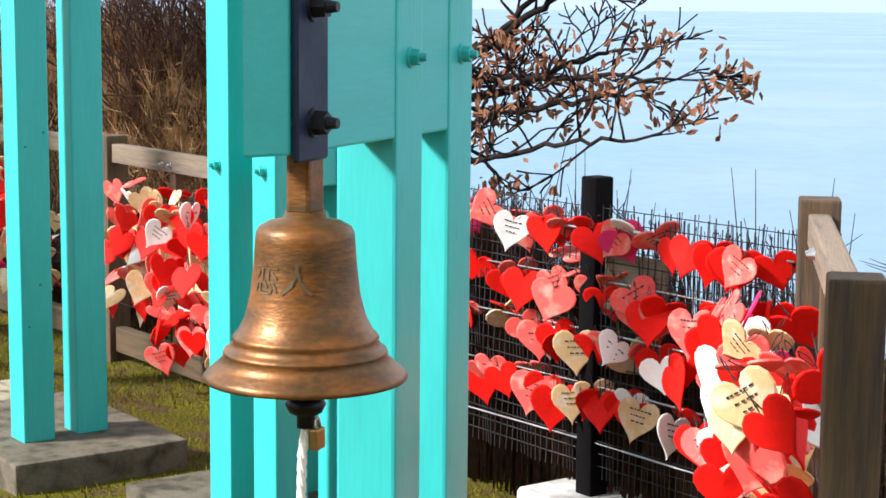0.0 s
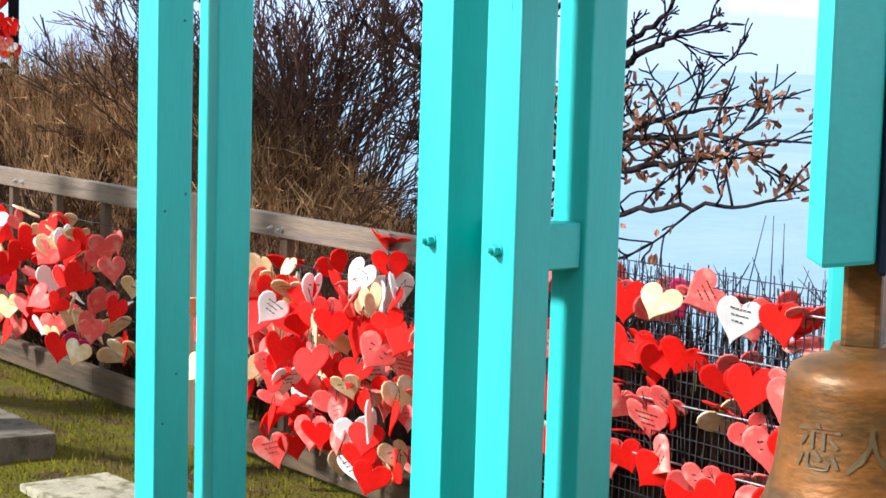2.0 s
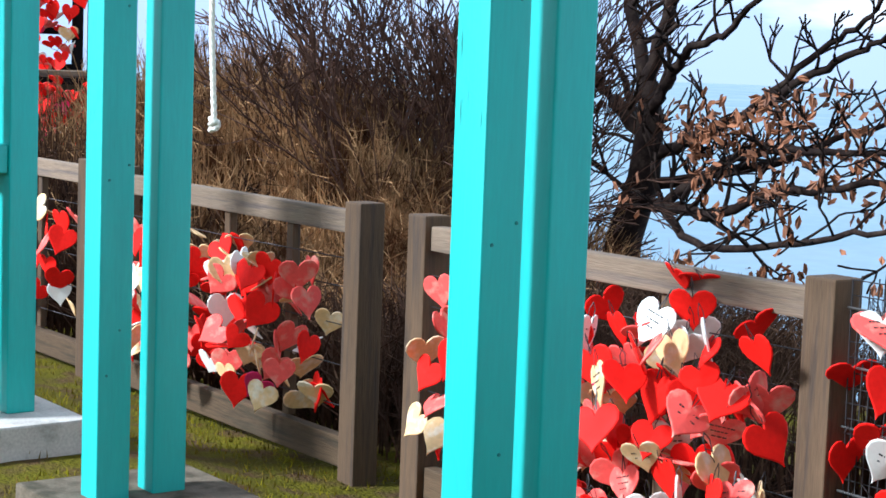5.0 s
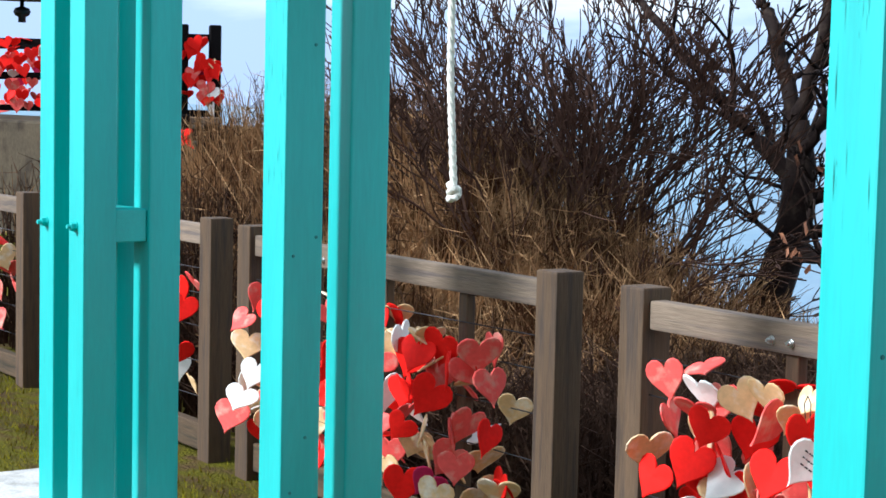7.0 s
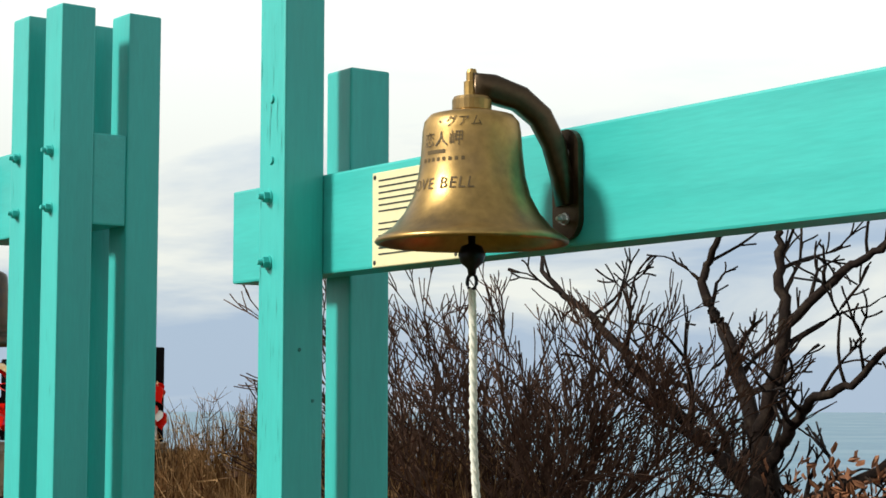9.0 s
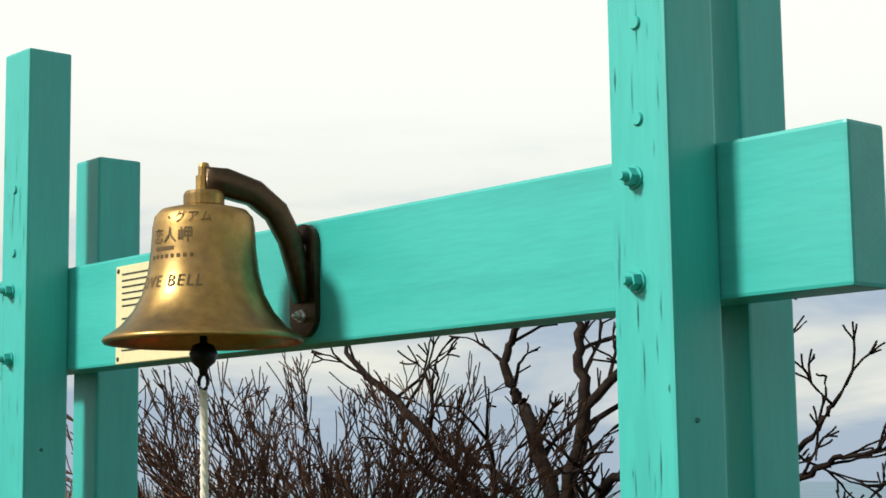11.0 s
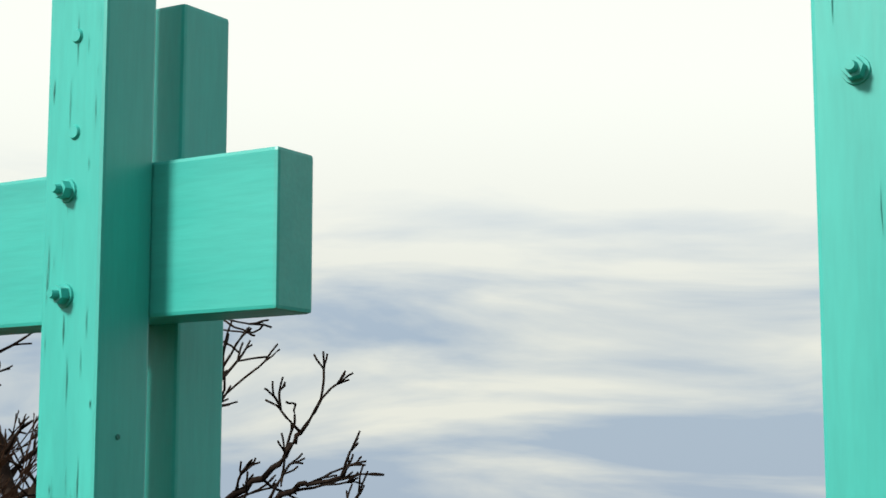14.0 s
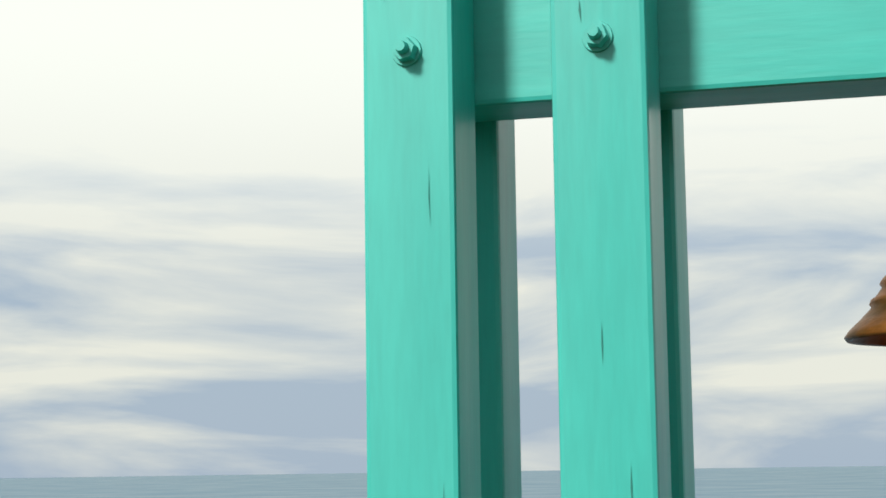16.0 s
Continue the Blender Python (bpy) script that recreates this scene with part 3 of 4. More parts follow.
def rail_fence(x0, x1, y0, y1, bars, top=1.0):
    """A timber panel between two square posts, local x along it from the first post."""
    L = math.hypot(x1 - x0, y1 - y0)
    ang = math.degrees(math.atan2(y1 - y0, x1 - x0))
    f = empty("fence_panel", pose(x0, y0, -0.12, 0, 0, ang), "weathered grey wooden fence panel with square posts", "fence", "fence panels")
    H = top + 0.12
    for x in (0, L):
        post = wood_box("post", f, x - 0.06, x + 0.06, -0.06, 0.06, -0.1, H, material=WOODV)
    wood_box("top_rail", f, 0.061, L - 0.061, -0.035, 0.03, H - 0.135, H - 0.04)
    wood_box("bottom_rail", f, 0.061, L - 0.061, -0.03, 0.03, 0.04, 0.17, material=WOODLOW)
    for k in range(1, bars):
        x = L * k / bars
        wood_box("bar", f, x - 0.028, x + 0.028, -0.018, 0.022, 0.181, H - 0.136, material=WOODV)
    for z in (0.3, 0.47, 0.64, 0.80, 0.92):
        tube("wire", [(0.06, -0.022, z), (L / 2, -0.024, z - 0.008), (L - 0.06, -0.022, z)], 0.0025, WIRE, f, 5)
    for x in (L * 0.3, L * 0.34):
        bolt(f, x, -0.035, H - 0.1, STEELBOLT)
    return f


rail_fence(-9.9, -7.66, FY, FY, 3, top=1.04)
rail_fence(-7.22, -5.22, FY, FY, 3, top=1.05)
rail_fence(-4.83, -2.56, FY, FY, 4, top=1.04)
rail_fence(-2.10, -0.03, FY, FY, 3, top=1.03)
rail_fence(2.64, 3.72, 1.36, 0.27, 3, top=1.15)

# wire mesh fence with a black post
mesh_f = empty("wire_fence", pose(0.02, FY, -0.12), "rusty wire mesh fence with black posts hung with hearts", "fence")
ML = 2.54
part("post", boxm(1.575, 1.655, -0.03, 0.05, -0.1, 1.25, 0.008, 2), DARKWOOD, mesh_f, "black stained post")
part("board", boxm(1.67, 1.97, 0.0, 0.02, 0.80, 1.0, 0.004), WOOD, mesh_f, "bare brown board")
part("post_foot", boxm(1.40, 1.83, -0.16, 0.16, -0.1, 0.14, 0.015), PALE_CONCRETE, mesh_f, "pale concrete footing")
mv, mf = [], []
for k in range(int(ML / 0.026)):
    x = 0.03 + k * 0.026
    tube_data(mv, mf, [Vector((x + 0.003 * math.sin(z * 9 + k), 0.012 * math.sin(z * 5 + k * 0.7), z)) for z in np.linspace(0.2, 1.15 + 0.02 * math.sin(k * 2.3), 10)], [0.0022] * 10, 4)
raw("mesh_upright", mv, mf, WIRE, mesh_f)["kind"] = "stuff"
for z in np.arange(0.25, 1.16, 0.045):
    tube("mesh_wire", [(0.02, 0.0, z), (ML / 2, 0.006 * math.sin(z * 30), z - 0.006), (ML, 0.0, z)], 0.0022, WIRE, mesh_f, 4)
for z in (0.33, 0.53, 0.72, 0.9, 1.07):
    tube("line_wire", [(0.02, -0.012, z), (ML * 0.3, -0.014, z - 0.012), (ML * 0.62, -0.012, z), (ML, -0.012, z)], 0.004, STEEL, mesh_f, 5)


# brushwood screen tied behind the mesh
brush_rnd = random.Random(31)
qv, qf = [], []
for _ in range(1500):
    x, y, top = brush_rnd.uniform(0.03, 2.55), FY + brush_rnd.uniform(0.05, 0.16), brush_rnd.uniform(0.5, 1.03)
    z, lean = brush_rnd.uniform(-0.4, 0.2), brush_rnd.gauss(0, 0.05)
    tube_data(qv, qf, [Vector((x, y, z)), Vector((x + lean * 0.4, y + 0.01, (z + top) / 2)), Vector((x + lean, y, top))], [0.004, 0.0035, 0.0015], 3)
tagged(raw("brushwood", qv, qf, BRUSH), "dark dry brushwood stems packed behind the wire mesh", "brushwood", kind="stuff")


# ---- heart plaques ----
def heart_outline(n=26):
    pts = []
    for k in range(n):
        t = 2 * math.pi * k / n
        x = 16 * math.sin(t) ** 3
        y = 13 * math.cos(t) - 5 * math.cos(2 * t) - 2 * math.cos(3 * t) - math.cos(4 * t)
        pts.append((x / 33, y / 33))
    return pts


def heart_mesh(material, size, thick, bend, seed):
    """A bevelled wooden heart hanging from its notch; local origin where the cord meets the wire."""
    bm = bmesh.new()
    r = random.Random(seed)
    pts = heart_outline()
    sx, sy = size * r.uniform(0.9, 1.08), size * r.uniform(0.92, 1.1)
    loops = []
    for y, k in ((-thick / 2, 0.94), (-thick / 2 + 0.002, 1.0), (thick / 2 - 0.002, 1.0), (thick / 2, 0.94)):
        loops.append([bm.verts.new((a * sx * k, y + bend * (a * a * 2 - 0.2) * size, b * sy * k - size * 0.62)) for a, b in pts])
    n = len(pts)
    for a, b in zip(loops, loops[1:]):
        for k in range(n):
            bm.faces.new((a[k], a[(k + 1) % n], b[(k + 1) % n], b[k]))
    for lp, y, flip in ((loops[0], -thick / 2, False), (loops[-1], thick / 2, True)):
        c = bm.verts.new((0, y - bend * 0.2 * size, -size * 0.62))
        for k in range(n):
            q = (lp[k], c, lp[(k + 1) % n]) if not flip else (lp[(k + 1) % n], c, lp[k])
            bm.faces.new(q)
    bmesh.ops.recalc_face_normals(bm, faces=bm.faces[:])
    me = bpy.data.meshes.new("heart_plaque")
    bm.to_mesh(me)
    bm.free()
    me.materials.append(material)
    return me


def cord_mesh(size):
    vs, fs = [], []
    tube_data(vs, fs, [Vector((0.0, 0, 0.006)), Vector((0.006, -0.007, -size * 0.1)), Vector((0.002, -0.009, -size * 0.36))], [0.0016] * 3, 4)
    tube_data(vs, fs, [Vector((0.0, 0, 0.006)), Vector((-0.006, 0.007, -size * 0.1)), Vector((0.0, 0.008, -size * 0.36))], [0.0016] * 3, 4)
    me = bpy.data.meshes.new("cord")
    me.from_pydata([tuple(v) for v in vs], [], fs)
    me.materials.append(WIRE)
    return me


def writing_mesh(size, thick, seed):
    """Short bars of handwriting on the face of a plaque."""
    r = random.Random(seed)
    bm = bmesh.new()
    for k in range(3):
        z = -size * (0.48 + 0.13 * k)
        x = -size * 0.22 + k * size * 0.05
        while x < size * (0.2 - 0.05 * k):
            w = r.uniform(0.05, 0.11) * size
            y = -thick / 2 - 0.0012
            h = size * 0.02
            bm.faces.new([bm.verts.new(c) for c in ((x, y, z - h), (x + w * 0.7, y, z - h * r.uniform(0.3, 1)), (x + w * 0.8, y, z + h * r.uniform(0.3, 1)), (x, y, z + h * 0.8))])
            x += w
    me = bpy.data.meshes.new("writing")
    bm.to_mesh(me)
    bm.free()
    me.materials.append(INK)
    return me


KINDS = [("red", H_RED), ("pink", H_PINK), ("cream", H_CREAM), ("white", H_WHITE), ("magenta", H_MAG)]
HS = 0.158
HEARTS = {n: [heart_mesh(m, HS * s, 0.008, b, i) for i, (s, b) in enumerate(((1.0, 0.02), (1.08, -0.05), (0.9, 0.10)))] for n, m in KINDS}
CORD, SCRIBBLE = cord_mesh(HS), [writing_mesh(HS, 0.009, s) for s in (1, 2)]
heart_count = [0]
rest_v, rest_f = {n: [] for n, _ in KINDS}, {n: [] for n, _ in KINDS}
hr = random.Random(12)


def heart(at, yaw, tilt, colour, single=True):
    me = hr.choice(HEARTS[colour])
    m = Matrix.Translation(at) @ pose(0, 0, 0, hr.gauss(12, 30), tilt, yaw)
    m = m @ Matrix.Scale(hr.uniform(0.85, 1.12), 4)
    if single and heart_count[0] < 300:
        heart_count[0] += 1
        ob = new("heart_plaque", me)
        ob.matrix_world = m
        word = {"red": "red painted wooden heart plaque", "pink": "faded pink wooden heart plaque with writing", "cream": "bare cream wooden heart plaque with dark writing", "white": "white wooden heart plaque with dark writing", "magenta": "magenta wooden heart plaque"}[colour]
        tagged(ob, word + " on the fence", "heart plaque", "heart plaques on the fence")
        c = new("cord", CORD)
        c.parent = ob
        if colour in ("cream", "white", "pink") and hr.random() < 0.7:
            s = tagged(new("writing", hr.choice(SCRIBBLE)), kind="stuff")
            s.parent = ob
    else:
        base = len(rest_v[colour])
        rest_v[colour] += [m @ v.co for v in me.vertices]
        rest_f[colour] += [tuple(base + i for i in p.vertices) for p in me.polygons]


def pick(weights):
    return hr.choices(["red", "pink", "cream", "white", "magenta"], weights)[0]


def hang(x0, y0, x1, y1, zs, step, weights, gaps=0.1, jitter=0.05, depth=0.05, single=True, spread=38, fan=22):
    L = math.hypot(x1 - x0, y1 - y0)
    ang = math.degrees(math.atan2(y1 - y0, x1 - x0))
    ca, sa = math.cos(radians(ang)), math.sin(radians(ang))
    for z in zs:
        d = hr.uniform(0, step)
        while d < L:
            if hr.random() > gaps:
                off = -0.02 - hr.random() * depth
                at = Vector((x0 + ca * d - sa * off, y0 + sa * d + ca * off, z + hr.uniform(-jitter, jitter)))
                heart(at, ang + hr.gauss(fan, spread), hr.gauss(0, 22), pick(weights), single)
            d += step * hr.uniform(0.6, 1.4)


W_MIX, W_RED, W_WARM = (6, 5, 5, 2, 0.5), (10, 4, 0.8, 1.4, 0.5), (10, 4, 4, 1.6, 0.4)
# heavy swag on the middle panel, then the mesh fence, then the far panels
hang(-1.15, FY - 0.05, -0.15, FY - 0.05, (0.86, 0.77, 0.68, 0.58, 0.48, 0.39, 0.30, 0.22), 0.062, W_WARM, 0.04, 0.05, 0.26, spread=56, fan=30)
hang(0.10, FY, 2.52, FY - 0.02, (1.0, 0.815, 0.63, 0.45), 0.058, W_RED, 0.14, 0.02, 0.05, spread=20, fan=38)
for z, c in ((1.0, "red"), (1.02, "red"), (0.97, "red"), (0.92, "white"), (0.88, "white"), (0.84, "white")):
    heart(Vector((-0.55 + hr.uniform(-0.1, 0.1), FY - 0.11, z)), hr.uniform(-20, 50), hr.uniform(-15, 15), c)
hang(2.60, 1.28, 3.62, 0.26, (0.90, 0.8, 0.68, 0.56, 0.44, 0.3), 0.065, W_WARM, 0.06, 0.05, 0.18, spread=56, fan=35)
hang(-1.88, FY, -1.15, FY, (0.84, 0.76, 0.64, 0.55, 0.44, 0.33), 0.065, W_WARM, 0.08, 0.04, 0.18, spread=56, fan=30)
hang(-4.7, FY, -2.74, FY, (0.80, 0.72, 0.62, 0.48, 0.36, 0.27), 0.08, W_MIX, 0.12, 0.04, 0.16, spread=56, fan=30)
hang(-7.1, FY, -5.36, FY, (0.78, 0.66, 0.5, 0.35), 0.13, W_MIX, 0.15, 0.05, 0.1, single=False)
hang(-9.8, FY, -7.8, FY, (0.78, 0.66, 0.5, 0.35), 0.13, W_MIX, 0.15, 0.05, 0.1, single=False)

# ---- raised terrace with racks of hearts, far behind ----
ter = boxm(-22, -11.15, 3.2, 4.75, -1.0, 1.38, 0.02)
terrace = to_ob("retaining_wall", ter, STONE)
tagged(terrace, "tan stone retaining wall of a raised terrace", "retaining wall", kind="structure")
for k in range(3):
    st = to_ob("step", boxm(-11.149 + k * 0.25, -10.90 + k * 0.25, 4.0, 4.7, -0.5, 1.26 - k * 0.2, 0.015), STONE)
    tagged(st, "tan stone step below the terrace", "step", "terrace steps")


def rack(x, y, w, n, turn, base=1.38):
    r = empty("heart_rack", pose(x, y, base, 0, 0, turn), "dark timber rack crowded with red heart plaques", "rack", "racks on the terrace")
    for px in (-w / 2, w / 2):
        part("post", boxm(px - 0.05, px + 0.05, -0.05, 0.05, 0, 0.86, 0.01), DARKWOOD, r)
    for z in (0.1, 0.42, 0.75):
        part("bar", boxm(-w / 2 + 0.051, w / 2 - 0.051, -0.02, 0.02, z - 0.03, z + 0.03, 0.005), DARKWOOD, r)
    m = pose(x, y, base, 0, 0, turn)
    for _ in range(n):
        p = m @ Vector((hr.uniform(-w / 2, w / 2), -0.06 - hr.random() * 0.1, hr.uniform(0.15, 0.82)))
        heart(p, turn + hr.gauss(0, 30), hr.gauss(0, 15), pick((8, 4, 1, 1, 1)), False)


rack(-11.55, 4.34, 0.28, 26, 70)
rack(-11.6, 3.84, 0.40, 34, 65)
rack(-10.75, 3.55, 0.5, 44, 65, base=0.62)
rack(-14.6, 3.75, 1.6, 80, 60)
rack(-16.4, 4.3, 1.6, 80, 60)
hand = empty("handrail", pose(-11.0, 3.25, 0.45, 0, 0, 75), "pale grey timber handrail in front of the terrace", "handrail")
for px in (0.0, 0.85):
    part("post", boxm(px - 0.04, px + 0.04, -0.04, 0.04, -0.1, 0.95, 0.008), DARKWOOD, hand)
part("rail", boxm(-0.1, 0.95, -0.05, 0.05, 0.951, 1.01, 0.008), WOOD, hand)
far_f = empty("far_fence", pose(-9.6, 2.35, -0.02, 0, 0, -25), "dark far wooden fence below the terrace", "fence", "fence panels")
for px in (-1.2, 0, 1.2):
    part("post", boxm(px - 0.06, px + 0.06, -0.06, 0.06, 0, 1.15, 0.01), DARKWOOD, far_f)
for z in (0.5, 0.95):
    part("rail", boxm(-1.19, 1.19, -0.1, -0.061, z - 0.05, z + 0.05, 0.008), DARKWOOD, far_f)
for n, m in KINDS:
    if rest_v[n]:
        tagged(raw("heart_plaques", rest_v[n], rest_f[n], m), n + " wooden heart plaques crowded on the far racks and fences", "heart plaques", kind="stuff")


# ---- trees, bush, reeds ----
def branch(vs, fs, tips, p, d, length, r, depth, rnd, up=0.12, wob=0.28, split=(2, 3), shrink=0.72, sides=6, minr=0.0035, spread=0.75):
    n = max(3, int(length / 0.09))
    pts, rad = [p.copy()], [r]
    r1 = max(minr, r * 0.68)
    for i in range(n):
        d = (d + Vector((rnd.gauss(0, wob), rnd.gauss(0, wob), rnd.gauss(0, wob) + up * 0.4)) * 0.35).normalized()
        p = p + d * (length / n)
        pts.append(p.copy())
        rad.append(r + (r1 - r) * (i + 1) / n)
        if depth > 0 and i > 0 and rnd.random() < 0.30:
            side = (d + Vector((rnd.gauss(0, 1), rnd.gauss(0, 1), rnd.gauss(0.2, 0.8))).normalized() * spread).normalized()
            branch(vs, fs, tips, p, side, length * rnd.uniform(0.4, 0.7), max(minr, rad[-1] * 0.55), depth - 1 if depth < 2 else depth - 2, rnd, up, wob, split, shrink, max(3, sides - 2), minr, spread)
    tube_data(vs, fs, pts, rad, sides)
    if depth <= 0:
        tips.append((p, d))
        return
    for _ in range(rnd.randint(*split)):
        side = (d + Vector((rnd.gauss(0, 1), rnd.gauss(0, 1), rnd.gauss(0.1, 0.7))).normalized() * spread * rnd.uniform(0.6, 1.1)).normalized()
        branch(vs, fs, tips, p, side, length * shrink * rnd.uniform(0.75, 1.15), max(minr, r1 * rnd.uniform(0.62, 0.85)), depth - 1, rnd, up, wob, split, shrink, max(3, sides - 1), minr, spread)


def leaf_data(vs, fs, p, rnd, s):
    q = Euler((rnd.uniform(0, 6.3), rnd.uniform(0, 6.3), rnd.uniform(0, 6.3))).to_matrix()
    k = len(vs)
    for a, b, c in ((-1, 0, 0), (-0.3, 0.42, 0.15), (0.7, 0.3, -0.1), (1, 0, 0.2), (0.6, -0.32, -0.1), (-0.3, -0.4, 0.15)):
        vs.append(p + q @ (Vector((a, b, c)) * s))
    fs += [(k, k + 1, k + 2, k + 3), (k, k + 3, k + 4, k + 5)]


tree_rnd = random.Random(21)
OAK = Vector((-6.1, 6.0, -0.6))
oak = empty("bare_tree", Matrix.Translation(OAK), "bare crooked oak with a few dry brown leaves", "tree")
tips = []


def oak_limb(name, pts, r0, r1, kids=0.13, size=0.5, depth=2):
    """A crooked limb through a few joints, with forked twigs along it."""
    P = [Vector(p) for p in pts]
    line = []
    for k in range(len(P) - 1):
        a, b, c, d = P[max(k - 1, 0)], P[k], P[k + 1], P[min(k + 2, len(P) - 1)]
        for i in range(6):
            t = i / 6
            line.append(0.5 * (2 * b + (c - a) * t + (2 * a - 5 * b + 4 * c - d) * t * t + (3 * b - a - 3 * c + d) * t ** 3))
    line.append(P[-1])
    n = len(line) - 1
    line = [p + Vector([tree_rnd.gauss(0, 0.012) for _ in range(3)]) * (0 < i < n) for i, p in enumerate(line)]
    rad = [r0 + (r1 - r0) * (i / n) ** 0.8 for i in range(n + 1)]
    vs, fs = [], []
    tube_data(vs, fs, line, rad, 8)
    gone = 0.0
    for i in range(2, n + 1):
        gone += (line[i] - line[i - 1]).length
        if kids and gone > kids:
            gone = tree_rnd.uniform(-0.06, 0.03)
            along = (line[i] - line[i - 1]).normalized()
            out = (along * 0.5 + Vector((tree_rnd.gauss(0, 0.6), tree_rnd.gauss(0, 0.6), tree_rnd.gauss(0.45, 0.45)))).normalized()
            branch(vs, fs, tips, line[i].copy(), out, size * tree_rnd.uniform(0.5, 1.15), max(0.010, rad[i] * 0.5), depth, tree_rnd, 0.12, 0.42, (1, 3), 0.68, 5, 0.0075, 0.7)
    branch(vs, fs, tips, line[-1].copy(), (line[-1] - line[-3]).normalized(), size, max(0.01, r1), depth, tree_rnd, 0.12, 0.42, (2, 3), 0.68, 5, 0.0075, 0.7)
    return raw(name, vs, fs, BARK, oak, True)


tv, tf = [], []
tube_data(tv, tf, [Vector(p) for p in ((-0.3, 0.1, -2.4), (-0.28, 0.05, 0.3), (-0.14, 0, 1.0), (0.05, 0, 1.45), (0.09, 0, 1.85), (0.05, 0, 2.15))], [0.19, 0.16, 0.135, 0.12, 0.10, 0.07], 12)
raw("trunk", tv, tf, BARK, oak, True)
for pts, r0, r1, kids, size, depth in (
        (((0.06, 0, 1.75), (-0.38, -0.1, 2.13), (-0.64, -0.15, 2.35), (-1.26, -0.2, 2.9), (-2.0, -0.1, 3.32)), 0.07, 0.02, 0.15, 0.42, 2),
        (((0.05, 0, 2.05), (-0.32, 0.1, 2.78), (-0.53, 0.15, 3.0), (-0.64, 0.2, 3.27), (-0.5, 0.2, 3.5)), 0.06, 0.02, 0.15, 0.40, 2),
        (((0.05, 0, 2.1), (0.28, 0, 2.82), (0.19, 0.05, 3.22), (0.14, 0.1, 3.5)), 0.06, 0.02, 0.15, 0.40, 2),
        (((0.27, 0, 2.85), (0.66, 0.1, 3.18), (0.95, 0.15, 3.3), (1.25, 0.1, 3.5)), 0.038, 0.016, 0.14, 0.36, 2),
        (((0.08, 0, 1.85), (0.37, -0.1, 2.18), (0.65, -0.2, 2.36), (1.0, -0.2, 2.5), (1.5, -0.3, 2.8)), 0.05, 0.018, 0.14, 0.40, 2),
        (((0.05, 0, 1.6), (0.7, 0.1, 1.85), (1.3, 0.15, 2.15), (1.8, 0.2, 2.4), (2.1, 0.2, 2.5)), 0.055, 0.014, 0.13, 0.25, 2),
        (((1.0, 0.1, 2.0), (1.5, 0.2, 2.4), (1.8, 0.25, 2.6), (2.05, 0.2, 2.8)), 0.03, 0.014, 0.14, 0.26, 2),
        (((-0.05, 0, 1.25), (0.6, -0.2, 1.3), (1.1, -0.3, 1.3), (1.8, -0.4, 1.5), (2.6, -0.5, 1.6), (3.3, -0.5, 1.75)), 0.06, 0.014, 0.12, 0.42, 3),
        (((0.5, -0.2, 1.3), (1.15, -0.1, 1.7), (2.0, -0.1, 1.75), (2.7, 0, 1.8)), 0.042, 0.014, 0.13, 0.36, 2),
        (((0.0, 0, 1.4), (0.8, 0.4, 1.6), (1.3, 0.6, 1.8), (1.8, 0.7, 1.95)), 0.05, 0.014, 0.14, 0.38, 2),
        (((0.4, -0.15, 1.3), (1.2, -0.5, 1.1), (2.0, -0.6, 1.2), (2.8, -0.6, 1.35), (3.4, -0.6, 1.4)), 0.035, 0.012, 0.12, 0.40, 2),
        (((0.0, 0, 1.5), (-0.5, 0.4, 1.8), (-0.9, 0.5, 2.3), (-1.5, 0.6, 2.6)), 0.045, 0.016, 0.15, 0.40, 2)):
    oak_limb("limb", pts, r0, r1, kids, size, depth)
lv, lf = [], []
for p, d in tips:
    if p.z < 2.1 and p.x > 0.7 and tree_rnd.random() < 0.75:
        for _ in range(tree_rnd.choice((1, 2, 4))):
            leaf_data(lv, lf, p + Vector([tree_rnd.gauss(0, 0.06) for _ in range(3)]), tree_rnd, 0.045)
tagged(raw("leaves", lv, lf, LEAF, oak), "dry brown leaves", kind="stuff")
rib = min(tips, key=lambda q: (q[0] - Vector((-0.45, 0.15, 3.42))).length)[0]
lv, lf = [], []
leaf_data(lv, lf, OAK + rib, random.Random(3), 0.05)
tagged(raw("ribbon", lv, lf, H_RED), "small red ribbon caught on a branch", "ribbon")


def bush(x, y, z, label, stems, length, r, seed, depth=3, lean=0.8, material=TWIG):
    rnd = random.Random(seed)
    b = empty("bush", pose(x, y, z), label, "bush", "bare bushes")
    for k in range(stems):
        vs, fs, tp = [], [], []
        a = rnd.uniform(0, 2 * math.pi)
        l = abs(rnd.gauss(0, lean))
        d = Vector((math.cos(a) * l, math.sin(a) * l, 1.0)).normalized()
        branch(vs, fs, tp, Vector((rnd.gauss(0, 0.25), rnd.gauss(0, 0.25), -0.2)), d, length * rnd.uniform(0.75, 1.2), r, depth, rnd, 0.16, 0.30, (2, 3), 0.60, 4, 0.0045, 0.5)
        raw("stem", vs, fs, material, b)
    return b


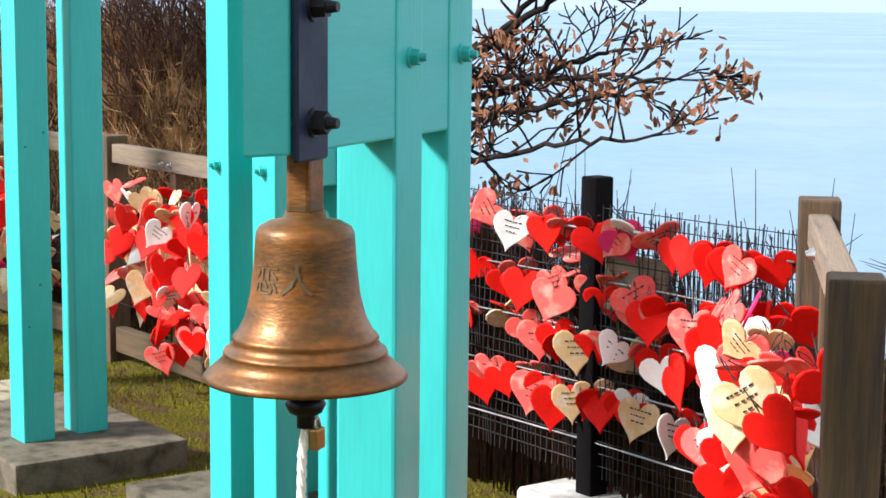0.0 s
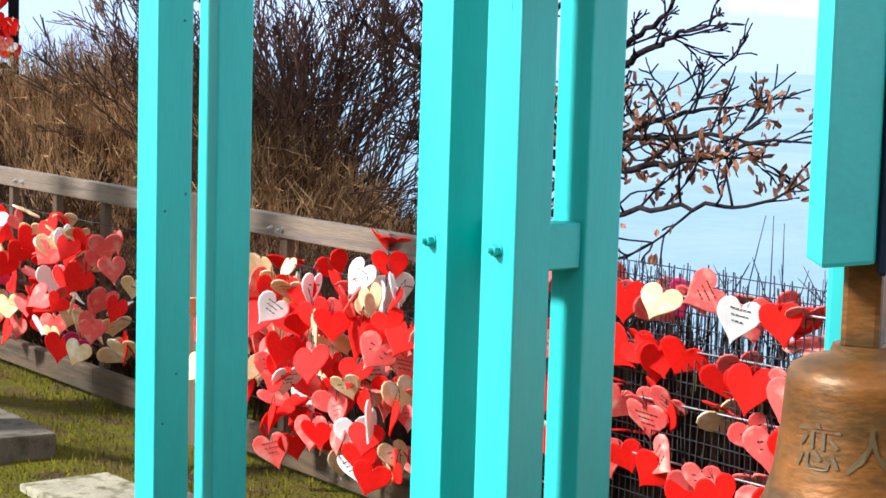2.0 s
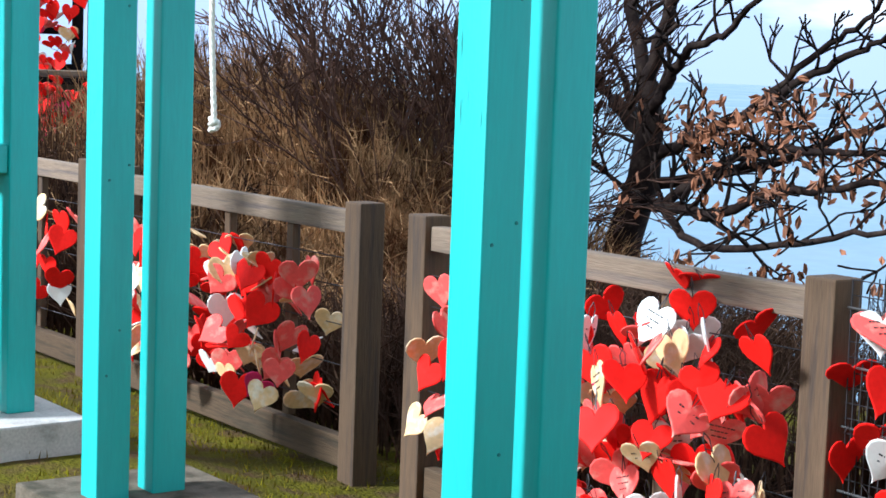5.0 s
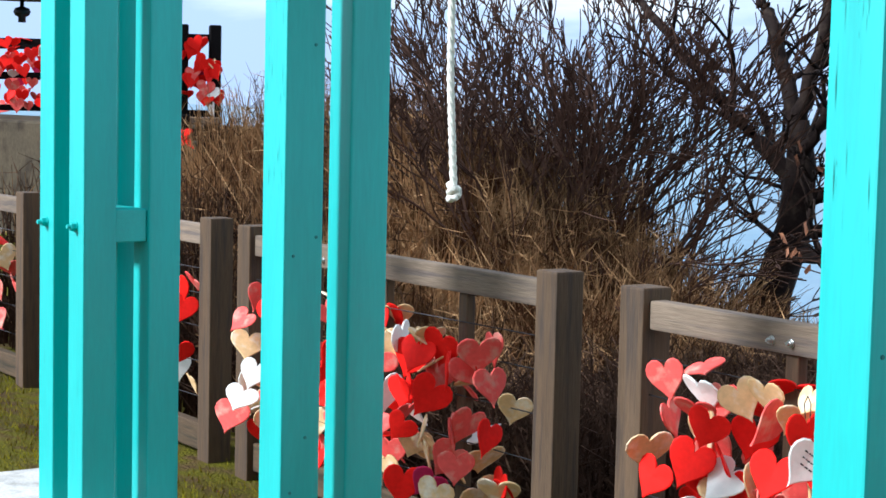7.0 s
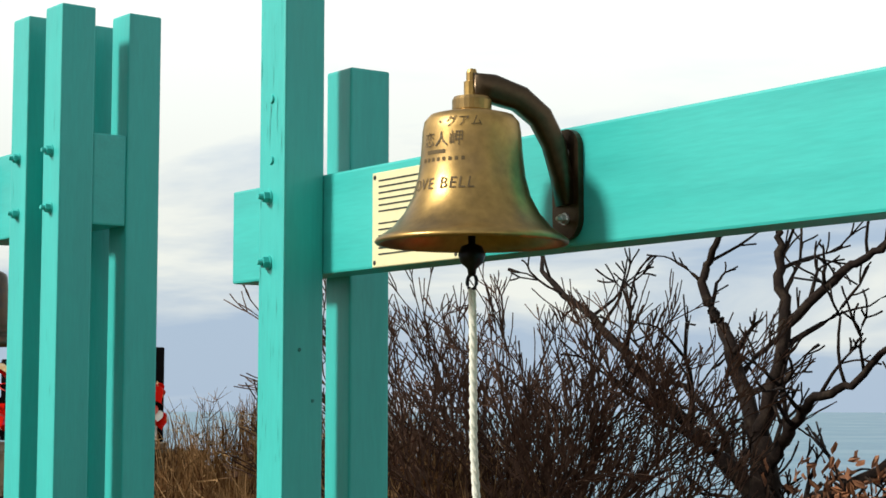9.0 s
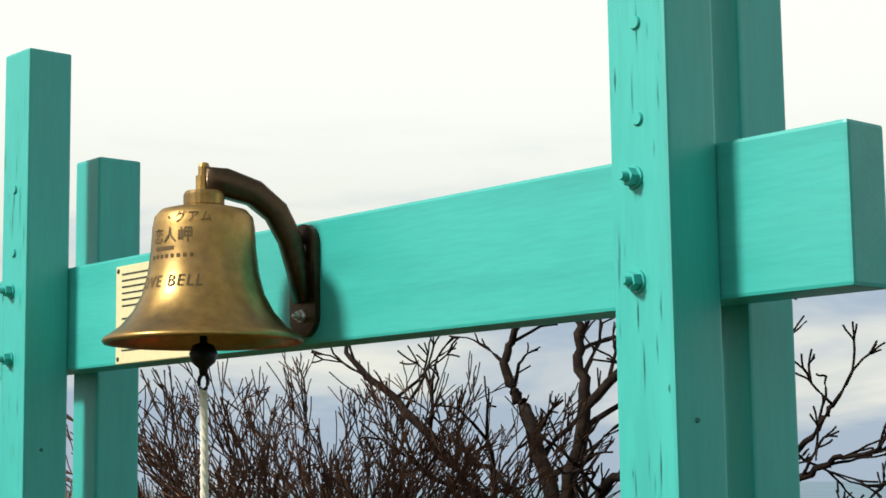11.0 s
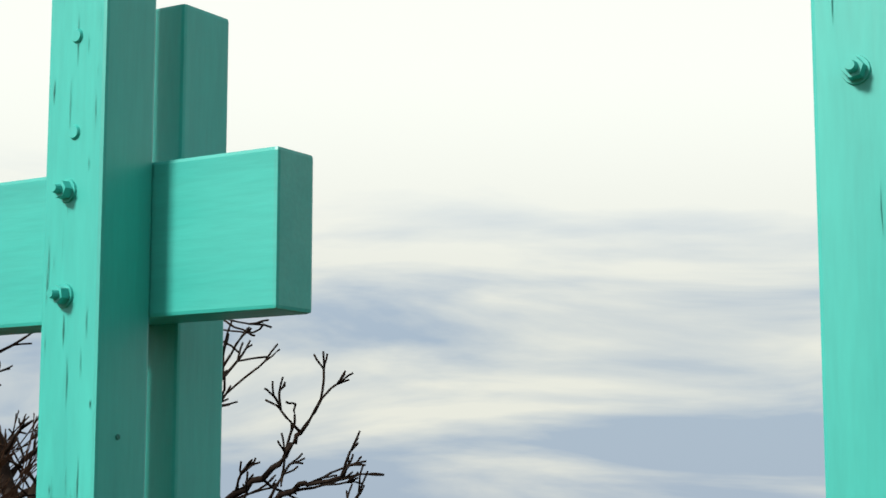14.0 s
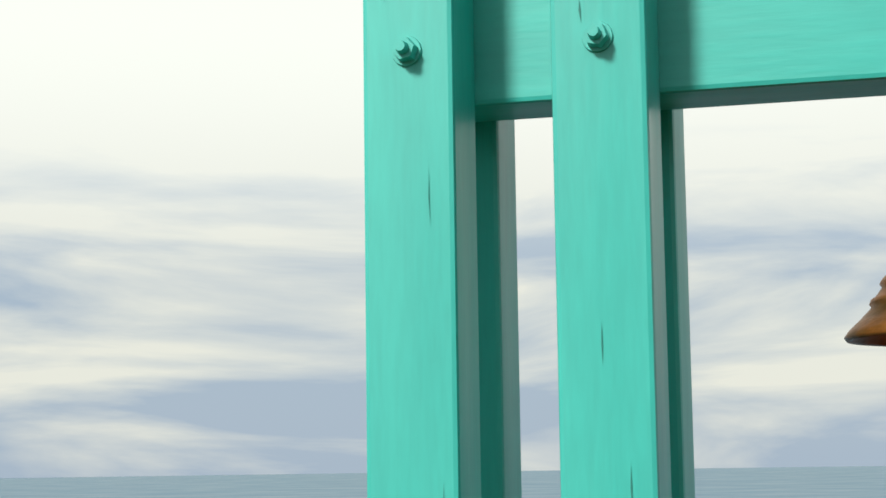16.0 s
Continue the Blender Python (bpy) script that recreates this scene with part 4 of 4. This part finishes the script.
bush(-6.75, 4.7, -0.1, "dense bare twiggy bush with dark reddish stems", 42, 1.25, 0.022, 5, 4, 0.55)
bush(-5.6, 4.6, -0.7, "dense bare twiggy bush with dark reddish stems", 12, 0.72, 0.018, 6, 4, 0.65)
bush(-7.9, 4.5, 0.1, "dense bare twiggy bush with dark reddish stems", 12, 0.5, 0.018, 7, 3, 0.7)
for bx, by, bs in ((-8.7, 3.3, 1), (-8.0, 2.9, 2), (-9.4, 3.5, 3), (-7.2, 2.7, 4)):
    bush(bx, by, 0.1, "low dark bare scrub on the slope", 20, 0.42, 0.012, 60 + bs, 4, 0.8, SCRUB)
# scrub added to fill the shaded gaps behind the fence, shade in its colour
bush(-4.3, 2.5, -0.3, "low bare scrub behind the fence, shade in its dark colour", 22, 0.30, 0.012, 8, 4, 0.9, SCRUB)
bush(-3.3, 2.4, -0.4, "low bare scrub behind the fence, shade in its dark colour", 20, 0.30, 0.012, 9, 4, 0.9, SCRUB)
for bx, by in ((-0.9, 2.35), (0.2, 2.3), (1.1, 2.2), (2.0, 2.1)):
    bush(bx, by, -0.35, "low bare scrub behind the fence, shade in its dark colour", 16, 0.33, 0.011, int(bx * 10) + 40, 4, 0.9, SCRUB)
bush(-2.1, 2.3, -0.3, "low bare scrub behind the fence, shade in its dark colour", 20, 0.30, 0.012, 10, 4, 0.9, SCRUB)

# dry reeds on the slope, undergrowth along its foot coloured dark for shade
rr = random.Random(9)


def reed(vs, fs, x, y, h, lean):
    z = ground_z(x, y)
    a = rr.uniform(0, 6.3)
    p0 = Vector((x, y, z - 0.02))
    p1 = p0 + Vector((math.cos(a) * lean * 0.3, math.sin(a) * lean * 0.3, h * 0.55))
    p2 = p0 + Vector((math.cos(a) * lean, math.sin(a) * lean, h))
    tube_data(vs, fs, [p0, p1, p2], [0.006, 0.005, 0.0015], 3)
    if rr.random() < 0.6:
        q = p1.lerp(p2, rr.random())
        for _k in range(3):
            tube_data(vs, fs, [q, q + Vector((rr.gauss(0, 0.08), rr.gauss(0, 0.08), rr.uniform(-0.03, 0.16)))], [0.003, 0.001], 3)


reed_v, reed_f, low_v, low_f = [], [], [], []
for _ in range(17000):
    x, y = rr.uniform(-9.6, -3.0), rr.uniform(1.75, 5.4)
    tall = (0.5 + 0.6 * sstep(-4.8, -7.8, x)) * rr.uniform(0.4, 1.15)
    # stems close behind the fence take the dark material as painted shade
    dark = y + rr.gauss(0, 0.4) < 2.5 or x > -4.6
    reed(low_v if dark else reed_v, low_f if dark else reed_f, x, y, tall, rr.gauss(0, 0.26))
for _ in range(1800):
    reed(low_v, low_f, rr.uniform(-4.0, 3.2), rr.uniform(1.7, 2.7), rr.uniform(0.25, 0.75), rr.gauss(0, 0.14))
for _ in range(40):
    reed(low_v, low_f, rr.uniform(0.2, 2.6), rr.uniform(1.65, 2.2), rr.uniform(1.0, 1.3), rr.gauss(0, 0.2))
tagged(raw("reeds", reed_v, reed_f, REED), "dry tan reeds on the slope behind the fence", "reeds", kind="stuff")
tagged(raw("undergrowth", low_v, low_f, BRUSH), "dry stems and scrub close behind the fence, shade in their dark colour", "undergrowth", kind="stuff")
